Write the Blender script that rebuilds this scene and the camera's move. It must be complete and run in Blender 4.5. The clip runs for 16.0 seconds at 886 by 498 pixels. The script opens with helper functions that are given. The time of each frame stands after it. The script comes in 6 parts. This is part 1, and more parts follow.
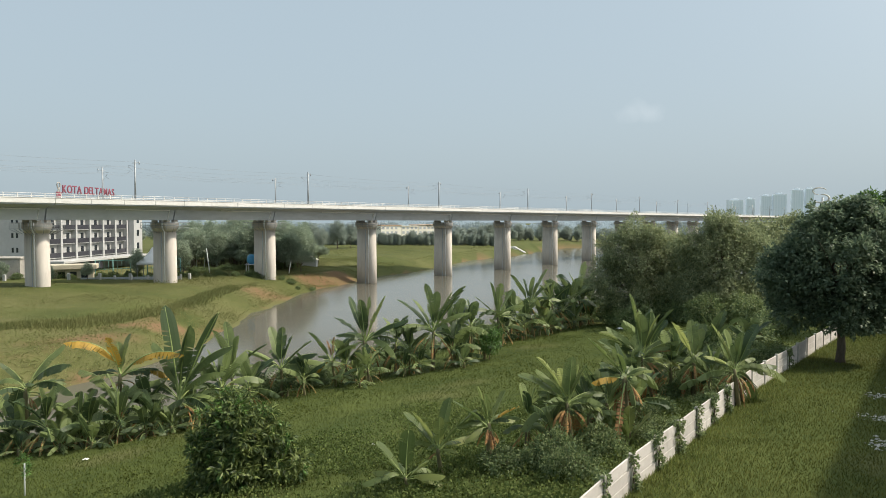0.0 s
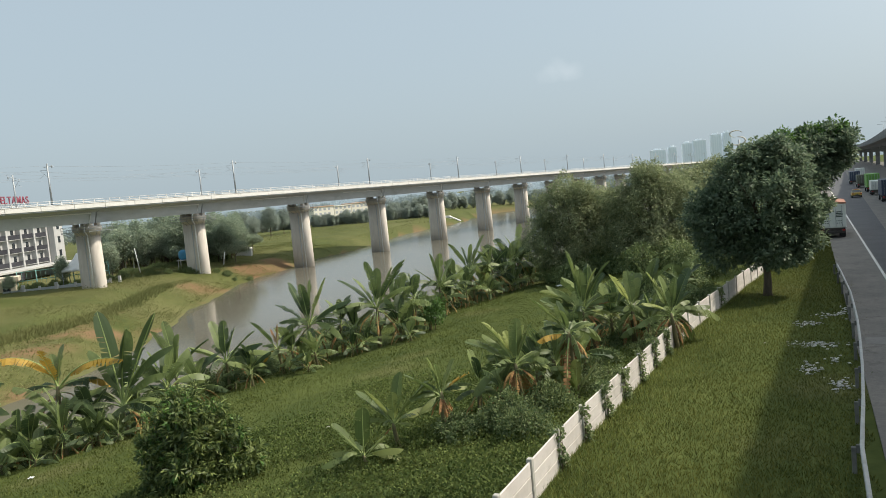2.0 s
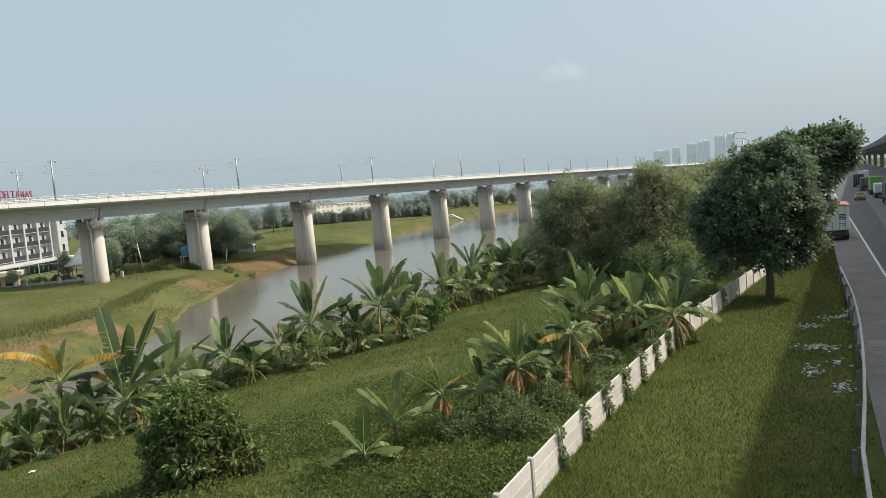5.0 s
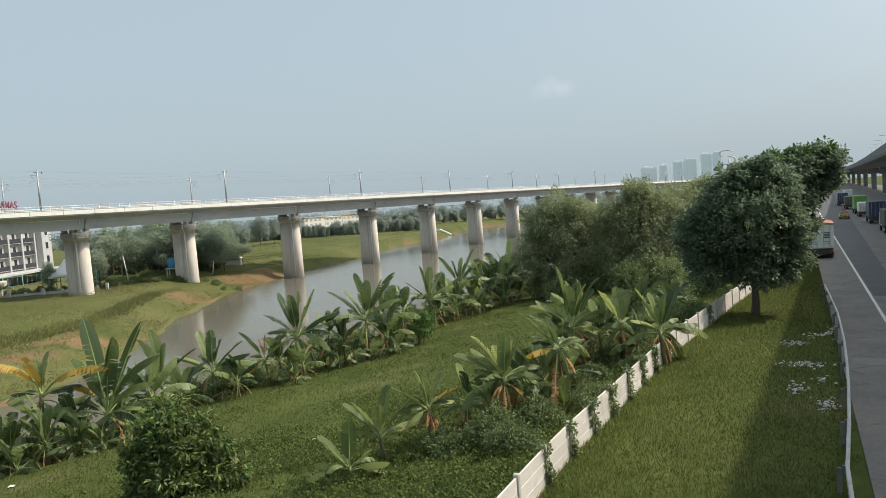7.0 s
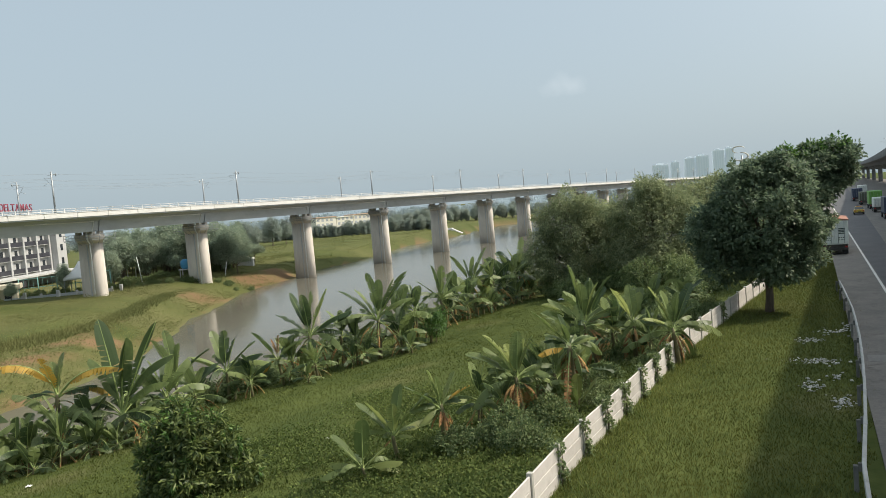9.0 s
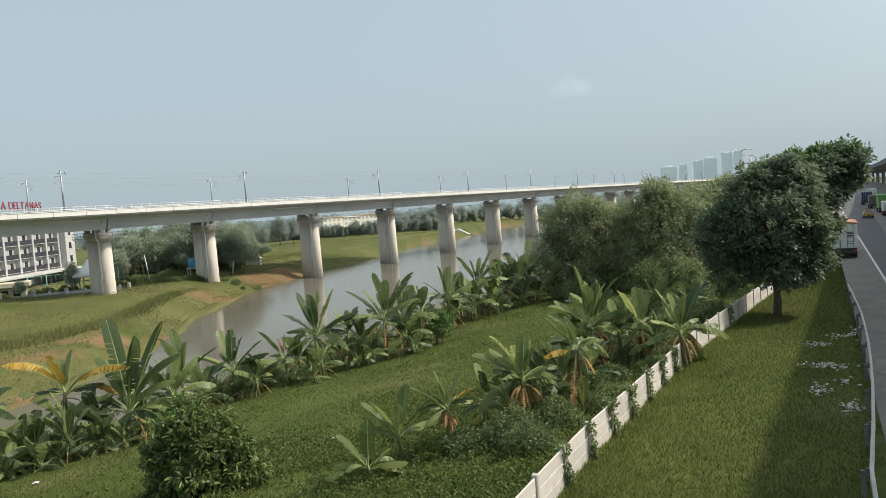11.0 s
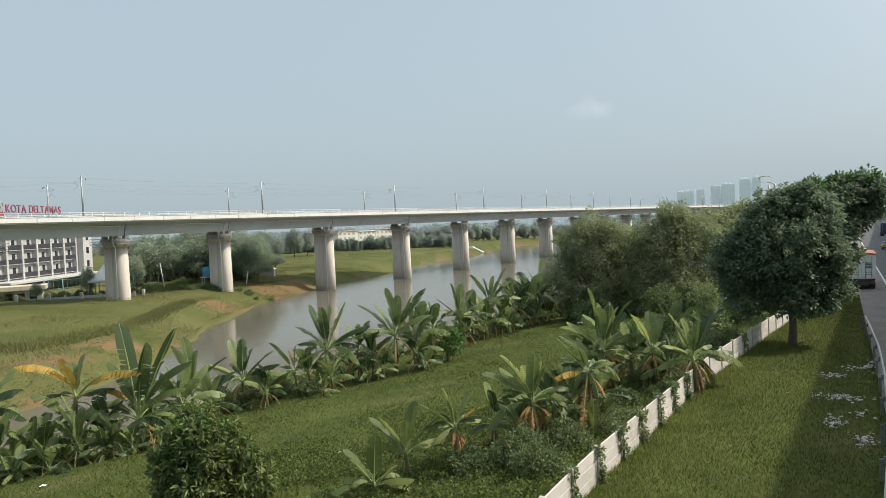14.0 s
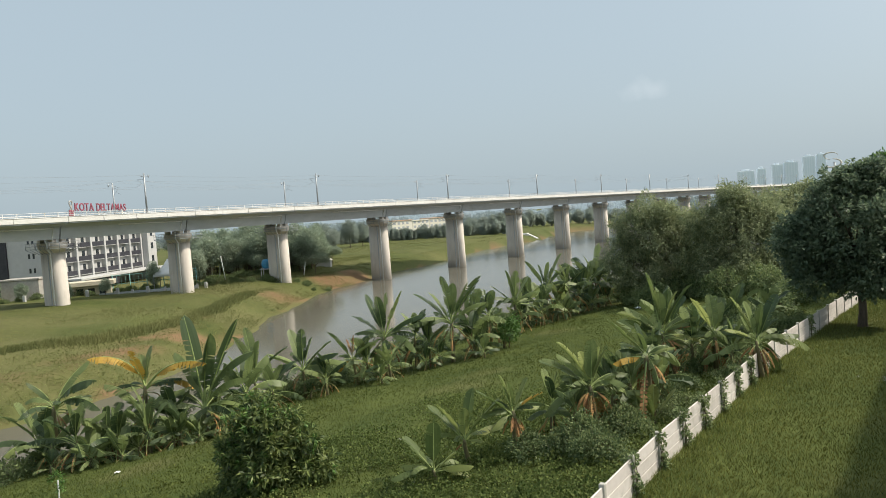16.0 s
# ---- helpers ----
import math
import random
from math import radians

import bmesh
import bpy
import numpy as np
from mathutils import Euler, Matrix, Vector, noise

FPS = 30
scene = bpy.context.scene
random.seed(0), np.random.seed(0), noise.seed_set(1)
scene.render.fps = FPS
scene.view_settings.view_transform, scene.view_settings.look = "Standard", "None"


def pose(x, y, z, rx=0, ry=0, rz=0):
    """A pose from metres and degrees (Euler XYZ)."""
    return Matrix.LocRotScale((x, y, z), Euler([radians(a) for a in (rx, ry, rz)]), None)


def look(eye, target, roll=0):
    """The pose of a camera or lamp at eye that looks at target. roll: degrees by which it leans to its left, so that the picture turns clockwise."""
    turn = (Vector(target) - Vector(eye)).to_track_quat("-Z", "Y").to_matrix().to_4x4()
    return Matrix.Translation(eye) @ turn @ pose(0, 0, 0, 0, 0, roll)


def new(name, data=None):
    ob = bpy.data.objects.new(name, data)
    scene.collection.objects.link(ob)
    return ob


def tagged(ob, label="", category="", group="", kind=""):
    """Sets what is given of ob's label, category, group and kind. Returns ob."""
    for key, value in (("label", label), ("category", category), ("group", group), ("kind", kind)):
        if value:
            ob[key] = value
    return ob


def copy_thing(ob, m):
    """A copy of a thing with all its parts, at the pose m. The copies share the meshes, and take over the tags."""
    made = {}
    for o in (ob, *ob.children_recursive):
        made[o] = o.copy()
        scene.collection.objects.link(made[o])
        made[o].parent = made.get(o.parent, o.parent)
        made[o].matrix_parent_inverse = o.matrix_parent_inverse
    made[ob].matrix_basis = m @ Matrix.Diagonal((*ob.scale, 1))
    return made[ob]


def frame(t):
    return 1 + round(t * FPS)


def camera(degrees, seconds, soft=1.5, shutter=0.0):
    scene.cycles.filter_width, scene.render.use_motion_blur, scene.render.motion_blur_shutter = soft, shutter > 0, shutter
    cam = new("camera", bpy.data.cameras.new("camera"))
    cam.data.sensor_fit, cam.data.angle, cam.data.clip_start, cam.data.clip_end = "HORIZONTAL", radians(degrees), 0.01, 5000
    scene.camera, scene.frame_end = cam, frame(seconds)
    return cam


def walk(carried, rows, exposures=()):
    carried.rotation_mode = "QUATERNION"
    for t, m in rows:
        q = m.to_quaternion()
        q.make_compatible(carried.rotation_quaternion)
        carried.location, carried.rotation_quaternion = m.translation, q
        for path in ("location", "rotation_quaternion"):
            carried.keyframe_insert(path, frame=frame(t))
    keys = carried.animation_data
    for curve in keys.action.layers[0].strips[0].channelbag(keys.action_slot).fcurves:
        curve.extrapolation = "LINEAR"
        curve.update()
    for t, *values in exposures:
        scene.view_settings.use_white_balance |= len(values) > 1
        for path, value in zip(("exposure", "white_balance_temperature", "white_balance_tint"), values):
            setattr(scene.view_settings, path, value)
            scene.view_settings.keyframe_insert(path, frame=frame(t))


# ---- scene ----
LENS = 62.24
cam = camera(LENS, 16.0, soft=0.35)
EYE = (0.0, 0.0, 15.1)
# seconds, then the turn of the camera in degrees about x, y and z: it turns where it is
TURNS = [
    (0, 87.866, 0.035, -0.003),
    (0.5, 86.472, 2.886, -2.704),
    (1, 87.333, 3.415, -6.877),
    (1.5, 86.497, 4.703, -6.264),
    (2, 85.504, 5.431, -5.266),
    (2.5, 85.944, 6.165, -4.805),
    (3, 85.397, 6.176, -5.597),
    (3.5, 85.360, 5.356, -5.162),
    (5.8, 85.488, 4.470, -5.376),
    (6, 85.913, 4.395, -5.720),
    (6.5, 86.383, 4.105, -5.957),
    (7, 86.485, 4.298, -5.942),
    (7.5, 86.415, 4.224, -5.470),
    (8, 86.548, 4.396, -5.492),
    (8.5, 86.513, 4.545, -5.388),
    (9, 86.475, 4.788, -5.074),
    (9.2, 86.346, 4.727, -4.899),
    (11.3, 86.697, 4.402, -4.509),
    (11.5, 87.669, 3.455, -5.787),
    (12, 88.192, 2.717, -6.232),
    (12.5, 88.274, 2.061, -6.262),
    (13, 88.195, 1.830, -6.120),
    (13.5, 88.113, 2.133, -5.335),
    (14, 87.979, 2.552, -3.343),
    (14.5, 88.050, 2.628, -2.775),
    (15, 87.970, 2.801, -1.947),
    (15.5, 87.650, 3.074, -0.082),
    (16, 87.263, 4.034, 0.821),
]
walk(cam, [(t, pose(*EYE, rx, ry, rz)) for t, rx, ry, rz in TURNS])

# ---- daylight ----
SUN_HIGH, SUN_WAY = 47.8, 89.0     # degrees above the horizon; clockwise from +y
scene.view_settings.exposure = 0.45
world = bpy.data.worlds.new("sky")
scene.world = world
world.use_nodes = True
wn = world.node_tree
sky = wn.nodes.new("ShaderNodeTexSky")
sky.sky_type, sky.sun_disc = "NISHITA", False
sky.sun_elevation, sky.sun_rotation = radians(SUN_HIGH), radians(SUN_WAY)
sky.air_density, sky.dust_density, sky.ozone_density, sky.altitude = 1.0, 6.0, 1.5, 20
veil = wn.nodes.new("ShaderNodeMix")
veil.data_type = "RGBA"
veil.inputs[0].default_value = 0.72
veil.inputs[7].default_value = (4.1, 5.0, 5.5, 1)      # the even haze of a humid day
wn.links.new(sky.outputs[0], veil.inputs[6])
# one faint small cloud
way, off, lump, far_off, fade, glow = [wn.nodes.new("ShaderNode" + k) for k in ("TexCoord", "VectorMath", "TexNoise", "VectorMath", "MapRange", "Mix")]
off.operation, far_off.operation, glow.data_type = "SUBTRACT", "LENGTH", "RGBA"
off.inputs[1].default_value = (0.2821, 0.9810, 0.1527)
flat = wn.nodes.new("ShaderNodeVectorMath")
flat.operation = "MULTIPLY"
flat.inputs[1].default_value = (1.0, 1.0, 2.2)
lump.inputs["Scale"].default_value, lump.inputs["Detail"].default_value = 38, 6
jitter = wn.nodes.new("ShaderNodeVectorMath")
jitter.operation = "MULTIPLY_ADD"
jitter.inputs[1].default_value = (0.05, 0.05, 0.05)
wn.links.new(way.outputs["Generated"], off.inputs[0])
wn.links.new(off.outputs[0], flat.inputs[0])
wn.links.new(way.outputs["Generated"], lump.inputs["Vector"])
wn.links.new(lump.outputs["Color"], jitter.inputs[0])
wn.links.new(flat.outputs[0], jitter.inputs[2])
wn.links.new(jitter.outputs[0], far_off.inputs[0])
fade.inputs["From Min"].default_value, fade.inputs["From Max"].default_value = 0.006, 0.034
fade.inputs["To Min"].default_value, fade.inputs["To Max"].default_value = 0.19, 0.0
wn.links.new(far_off.outputs["Value"], fade.inputs[0])
wn.links.new(fade.outputs[0], glow.inputs[0])
# haze scatters a broad, soft glow round the sun
toward, even, rise, halo, full = [wn.nodes.new("ShaderNode" + k) for k in ("VectorMath", "Math", "Math", "VectorMath", "VectorMath")]
toward.operation, even.operation, rise.operation, halo.operation, full.operation = "DOT_PRODUCT", "MAXIMUM", "POWER", "SCALE", "ADD"
toward.inputs[1].default_value = (math.sin(radians(SUN_WAY)) * math.cos(radians(SUN_HIGH)), math.cos(radians(SUN_WAY)) * math.cos(radians(SUN_HIGH)), math.sin(radians(SUN_HIGH)))
even.inputs[1].default_value, rise.inputs[1].default_value = 0.0, 6.0
halo.inputs[0].default_value = (12.0, 11.7, 11.0)
wn.links.new(way.outputs["Generated"], toward.inputs[0])
wn.links.new(toward.outputs["Value"], even.inputs[0])
wn.links.new(even.outputs[0], rise.inputs[0])
wn.links.new(rise.outputs[0], halo.inputs["Scale"])
wn.links.new(veil.outputs[2], full.inputs[0])
wn.links.new(halo.outputs[0], full.inputs[1])
wn.links.new(full.outputs[0], glow.inputs[6])
glow.inputs[7].default_value = (6.4, 6.9, 7.2, 1)
wn.links.new(glow.outputs[2], wn.nodes["Background"].inputs[0])
wn.nodes["Background"].inputs[1].default_value = 0.1
sun = new("sun", bpy.data.lights.new("sun", "SUN"))
sun.data.energy, sun.data.angle, sun.data.color = 2.85, radians(1.2), (1.0, 0.91, 0.76)
sx, sy = math.sin(radians(SUN_WAY)), math.cos(radians(SUN_WAY))
sun.matrix_world = look((0, 0, 0), (-sx * math.cos(radians(SUN_HIGH)), -sy * math.cos(radians(SUN_HIGH)), -math.sin(radians(SUN_HIGH)))) 
sun.location = (60, -40, 120)


# ---- materials ----
def mat(name, low, high, scale=3.0, rough=0.8, bump=0.2, metal=0.0, big=0.15, stain=None, gloss=0.4, island=0.0, through_light=0.0, objects=0.0, stretch=None):
    """A surface whose colour wanders between two colours at two scales, with fine relief; stain: (colour, amount)."""
    m = bpy.data.materials.new(name)
    m.use_nodes = True
    n, l = m.node_tree.nodes, m.node_tree.links
    b = n["Principled BSDF"]
    geo = n.new("ShaderNodeNewGeometry")
    place = geo.outputs["Position"]
    if stretch:
        mp = n.new("ShaderNodeMapping")
        mp.inputs["Scale"].default_value = stretch
        l.new(place, mp.inputs[0])
        place = mp.outputs[0]

    def cloud(s, d=5.0):
        t = n.new("ShaderNodeTexNoise")
        t.inputs["Scale"].default_value, t.inputs["Detail"].default_value, t.inputs["Roughness"].default_value = s, d, 0.62
        l.new(place, t.inputs["Vector"])
        return t.outputs["Fac"]

    def math_node(op, a, c):
        k = n.new("ShaderNodeMath")
        k.operation = op
        for i, v in enumerate((a, c)):
            if isinstance(v, (int, float)):
                k.inputs[i].default_value = v
            else:
                l.new(v, k.inputs[i])
        return k.outputs[0]

    fine, wide = cloud(scale), cloud(scale * big)
    f = math_node("ADD", math_node("MULTIPLY", fine, 0.55), math_node("MULTIPLY", wide, 0.75))
    if island:
        f = math_node("ADD", f, math_node("MULTIPLY", math_node("SUBTRACT", geo.outputs["Random Per Island"], 0.5), island))
    if objects:
        o = n.new("ShaderNodeObjectInfo")
        f = math_node("ADD", f, math_node("MULTIPLY", math_node("SUBTRACT", o.outputs["Random"], 0.5), objects))
    ramp = n.new("ShaderNodeValToRGB")
    ramp.color_ramp.elements[0].position, ramp.color_ramp.elements[0].color = 0.42, (*low, 1)
    ramp.color_ramp.elements[1].position, ramp.color_ramp.elements[1].color = 0.9, (*high, 1)
    l.new(f, ramp.inputs[0])
    colour = ramp.outputs[0]
    if stain:
        mix = n.new("ShaderNodeMix")
        mix.data_type = "RGBA"
        spot = n.new("ShaderNodeValToRGB")
        spot.color_ramp.elements[0].position, spot.color_ramp.elements[1].position = 0.56, 0.72
        l.new(cloud(scale * big * 2.3, 7.0), spot.inputs[0])
        l.new(math_node("MULTIPLY", spot.outputs[0], stain[1]), mix.inputs[0])
        l.new(colour, mix.inputs[6])
        mix.inputs[7].default_value = (*stain[0], 1)
        colour = mix.outputs[2]
    l.new(colour, b.inputs["Base Color"])
    b.inputs["Roughness"].default_value, b.inputs["Metallic"].default_value = rough, metal
    b.inputs["Specular IOR Level"].default_value = gloss
    if bump:
        k = n.new("ShaderNodeBump")
        k.inputs["Strength"].default_value, k.inputs["Distance"].default_value = bump, 0.05
        l.new(fine, k.inputs["Height"])
        l.new(k.outputs[0], b.inputs["Normal"])
    if through_light:
        t = n.new("ShaderNodeBsdfTranslucent")
        mx = n.new("ShaderNodeMixShader")
        mx.inputs[0].default_value = through_light
        l.new(colour, t.inputs[0])
        l.new(b.outputs[0], mx.inputs[1])
        l.new(t.outputs[0], mx.inputs[2])
        l.new(mx.outputs[0], n["Material Output"].inputs[0])
    return m


M = {
    "concrete": mat("concrete", (0.30, 0.28, 0.25), (0.50, 0.47, 0.42), 2.2, 0.85, 0.15, stain=((0.22, 0.2, 0.17), 0.35)),
    "pier": mat("pier_concrete", (0.48, 0.43, 0.38), (0.68, 0.63, 0.56), 1.5, 0.85, 0.12, stain=((0.3, 0.26, 0.21), 0.4), stretch=(1, 1, 0.25)),
    "girder": mat("girder_concrete", (0.36, 0.385, 0.41), (0.49, 0.515, 0.54), 1.2, 0.85, 0.1, stain=((0.22, 0.22, 0.2), 0.35), stretch=(0.4, 0.4, 1)),
    "parapet": mat("pale_parapet", (0.62, 0.61, 0.58), (0.76, 0.75, 0.72), 2.0, 0.8, 0.1, stain=((0.45, 0.44, 0.4), 0.35)),
    "pipe": mat("plastic_pipe", (0.62, 0.63, 0.62), (0.75, 0.76, 0.75), 4, 0.5, 0.05),
    "steel": mat("galvanised_steel", (0.25, 0.27, 0.28), (0.42, 0.44, 0.45), 6, 0.5, 0.05, metal=0.6),
    "wire": mat("dark_wire", (0.25, 0.27, 0.28), (0.35, 0.37, 0.38), 6, 0.5, 0.0),
    "fence": mat("whitewashed_panel", (0.5, 0.465, 0.43), (0.67, 0.63, 0.59), 3, 0.85, 0.15, stain=((0.33, 0.32, 0.27), 0.55), objects=0.25),
    "post": mat("weathered_post", (0.36, 0.35, 0.31), (0.56, 0.54, 0.49), 5, 0.9, 0.2, stain=((0.18, 0.2, 0.13), 0.5)),
    "rail": mat("weathered_guardrail", (0.34, 0.35, 0.35), (0.52, 0.53, 0.53), 6, 0.5, 0.05, metal=0.25, stain=((0.2, 0.19, 0.17), 0.5)),
    # dark concrete; the shade the guardrail posts stand in is in this colour
    "rail_post": mat("shaded_rail_post", (0.1, 0.1, 0.095), (0.2, 0.2, 0.185), 5, 0.9, 0.2),
    "bark": mat("bark", (0.07, 0.055, 0.04), (0.18, 0.145, 0.11), 9, 0.95, 0.6, stretch=(1, 1, 0.3)),
    "leaf_dark": mat("glossy_dark_leaf", (0.098, 0.15, 0.095), (0.22, 0.28, 0.17), 1.2, 0.5, 0.0, island=0.5, gloss=0.36, through_light=0.46),
    "leaf_light": mat("fresh_leaf", (0.05, 0.12, 0.025), (0.15, 0.27, 0.06), 1.2, 0.5, 0.0, island=0.6, through_light=0.25),
    "leaf_dull": mat("dull_fine_leaf", (0.18, 0.225, 0.12), (0.375, 0.41, 0.22), 0.7, 0.7, 0.0, island=0.6, through_light=0.48),
    "leaf_mango": mat("mango_leaf", (0.065, 0.105, 0.034), (0.215, 0.265, 0.082), 1.5, 0.5, 0.0, island=0.9, gloss=0.4, through_light=0.35),
    "leaf_shrub": mat("shrub_leaf", (0.09, 0.14, 0.055), (0.25, 0.305, 0.125), 1.0, 0.6, 0.0, island=0.6, through_light=0.36),
    # haze is put into these two colours: lighter and greyer than real leaves
    "leaf_far": mat("hazed_far_leaf", (0.23, 0.295, 0.215), (0.42, 0.475, 0.345), 0.15, 0.8, 0.0, island=0.5, through_light=0.48),
    "leaf_distant": mat("hazed_distant_leaf", (0.25, 0.3, 0.26), (0.4, 0.445, 0.38), 0.1, 0.9, 0.0, island=0.4, through_light=0.45),
    # skyline woods: haze is mixed into the leaf colour, which also glows
    "leaf_woods": mat("hazed_woods_leaf", (0.2, 0.245, 0.24), (0.26, 0.3, 0.29), 0.05, 0.9, 0.0, island=0.12, through_light=0.4),
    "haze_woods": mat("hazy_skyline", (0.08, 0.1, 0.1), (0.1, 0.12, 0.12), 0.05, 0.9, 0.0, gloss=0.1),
    "banana": mat("banana_blade", (0.06, 0.095, 0.038), (0.22, 0.275, 0.1), 1.6, 0.45, 0.15, objects=0.7, gloss=0.4, through_light=0.4),
    "banana_fresh": mat("fresh_banana_blade", (0.115, 0.16, 0.05), (0.33, 0.37, 0.12), 1.6, 0.45, 0.15, objects=0.6, gloss=0.4, through_light=0.45),
    "banana_yellow": mat("yellowed_blade", (0.3, 0.2, 0.03), (0.62, 0.38, 0.06), 2.5, 0.6, 0.1, stain=((0.2, 0.09, 0.03), 0.7), through_light=0.3),
    "banana_dead": mat("dead_brown_blade", (0.2, 0.1, 0.045), (0.52, 0.29, 0.12), 3, 0.9, 0.3, objects=0.6, through_light=0.15),
    "banana_rib": mat("pale_midrib", (0.19, 0.26, 0.08), (0.36, 0.42, 0.16), 2, 0.6, 0.0),
    "banana_stem": mat("banana_stem", (0.06, 0.055, 0.03), (0.24, 0.22, 0.1), 5, 0.7, 0.4, stain=((0.05, 0.035, 0.02), 0.8), stretch=(1, 1, 0.3)),
    "grass": mat("grass_blade", (0.046, 0.064, 0.015), (0.168, 0.174, 0.046), 0.45, 0.8, 0.0, gloss=0.15, island=0.6, through_light=0.35),
    "tall_grass": mat("tall_grass_blade", (0.09, 0.135, 0.032), (0.28, 0.31, 0.09), 0.6, 0.7, 0.0, island=0.5, through_light=0.35),
    "meadow": mat("meadow_blade", (0.045, 0.064, 0.015), (0.128, 0.148, 0.039), 0.5, 0.85, 0.0, gloss=0.12, island=0.55, through_light=0.35),
    "weed_mat": mat("broad_weed_leaf", (0.058, 0.092, 0.024), (0.17, 0.21, 0.06), 0.8, 0.7, 0.0, gloss=0.2, island=0.5, through_light=0.35),
    "patch": mat("pale_road_patch", (0.15, 0.145, 0.14), (0.24, 0.235, 0.22), 6, 0.85, 0.1, stain=((0.12, 0.115, 0.11), 0.9)),
    "weeds": mat("bank_weed", (0.115, 0.138, 0.05), (0.245, 0.245, 0.1), 0.25, 0.9, 0.0, gloss=0.15, island=0.3, through_light=0.35),
    "asphalt": mat("old_asphalt", (0.115, 0.11, 0.105), (0.215, 0.2, 0.18), 7, 0.85, 0.4, big=0.08, stain=((0.085, 0.078, 0.072), 0.75)),
    "asphalt_dark": mat("fresh_asphalt", (0.06, 0.062, 0.068), (0.1, 0.1, 0.105), 7, 0.8, 0.3, big=0.05),
    "line": mat("road_paint", (0.5, 0.5, 0.48), (0.75, 0.75, 0.72), 6, 0.7, 0.05, stain=((0.25, 0.25, 0.25), 0.5)),
    "rubble": mat("pale_rubble", (0.32, 0.32, 0.3), (0.62, 0.61, 0.58), 9, 0.9, 0.4, island=0.6),
    "white_wall": mat("white_render", (0.42, 0.42, 0.415), (0.54, 0.54, 0.525), 0.8, 0.85, 0.05, stain=((0.4, 0.39, 0.37), 0.3)),
    "cream": mat("cream_render", (0.55, 0.48, 0.36), (0.72, 0.66, 0.52), 0.8, 0.85, 0.05),
    "dark_cladding": mat("dark_cladding", (0.025, 0.025, 0.032), (0.06, 0.06, 0.07), 2, 0.5, 0.0),
    "glass": mat("dark_window_glass", (0.02, 0.025, 0.03), (0.05, 0.06, 0.07), 1, 0.08, 0.0, gloss=0.8),
    "red_sign": mat("red_sign_paint", (0.23, 0.06, 0.085), (0.31, 0.09, 0.12), 3, 0.5, 0.0),
    # gold lightened to carry the haze before the far sign
    "gold": mat("hazed_gold_sign_paint", (0.6, 0.57, 0.48), (0.68, 0.64, 0.55), 3, 0.5, 0.0),
    # tower colours paled and set glowing to stand in for haze
    "tower": mat("hazed_tower_wall", (0.57, 0.64, 0.68), (0.64, 0.7, 0.74), 0.02, 0.8, 0.0),
    "tower_glass": mat("hazed_tower_glazing", (0.53, 0.61, 0.65), (0.57, 0.65, 0.69), 0.02, 0.5, 0.0),
    "orange_tarp": mat("faded_orange_roof", (0.3, 0.14, 0.095), (0.42, 0.21, 0.15), 3, 0.8, 0.1, stain=((0.2, 0.1, 0.07), 0.5)),
    "box_white": mat("dirty_white_box", (0.6, 0.62, 0.58), (0.78, 0.8, 0.76), 3, 0.6, 0.05, stain=((0.2, 0.2, 0.17), 0.5)),
    "box_green": mat("green_box", (0.12, 0.3, 0.06), (0.2, 0.42, 0.1), 3, 0.6, 0.05),
    "box_blue": mat("dark_blue_box", (0.03, 0.045, 0.08), (0.06, 0.08, 0.13), 3, 0.5, 0.05),
    "box_olive": mat("olive_tarpaulin", (0.09, 0.1, 0.075), (0.16, 0.17, 0.13), 3, 0.85, 0.2),
    "car_yellow": mat("yellow_car_paint", (0.5, 0.33, 0.05), (0.6, 0.42, 0.08), 2, 0.3, 0.0, gloss=0.6),
    "car_white": mat("white_car_paint", (0.6, 0.62, 0.63), (0.72, 0.73, 0.74), 2, 0.3, 0.0, gloss=0.6),
    "rubber": mat("tyre_rubber", (0.015, 0.015, 0.015), (0.04, 0.04, 0.04), 5, 0.9, 0.1),
    "chassis": mat("grimy_chassis", (0.03, 0.028, 0.026), (0.09, 0.08, 0.07), 5, 0.8, 0.1),
    "lamp_red": mat("red_lamp_lens", (0.35, 0.02, 0.02), (0.5, 0.05, 0.04), 3, 0.3, 0.0),
    "ink": mat("dark_lettering", (0.05, 0.07, 0.06), (0.09, 0.11, 0.1), 3, 0.7, 0.0),
    "teal": mat("teal_court_fence", (0.16, 0.36, 0.34), (0.26, 0.48, 0.45), 3, 0.7, 0.0),
    "blue": mat("blue_tank", (0.05, 0.25, 0.45), (0.09, 0.33, 0.55), 2, 0.5, 0.0),
    "far_white": mat("far_pale_wall", (0.72, 0.67, 0.57), (0.82, 0.78, 0.68), 0.1, 0.9, 0.0),
    "far_roof": mat("far_orange_roof", (0.5, 0.34, 0.24), (0.6, 0.42, 0.3), 0.3, 0.9, 0.0),
    "viaduct": mat("highway_concrete", (0.13, 0.135, 0.14), (0.23, 0.23, 0.23), 1.4, 0.9, 0.1, stain=((0.11, 0.11, 0.11), 0.5), stretch=(0.5, 0.5, 1)),
}

# the far skyline is a plain backdrop; a faint glow stands in for haze
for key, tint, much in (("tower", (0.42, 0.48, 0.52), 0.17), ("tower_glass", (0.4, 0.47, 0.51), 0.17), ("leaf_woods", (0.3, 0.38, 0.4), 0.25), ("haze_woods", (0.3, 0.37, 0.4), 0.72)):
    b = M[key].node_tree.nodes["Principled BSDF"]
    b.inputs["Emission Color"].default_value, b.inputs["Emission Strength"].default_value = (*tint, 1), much


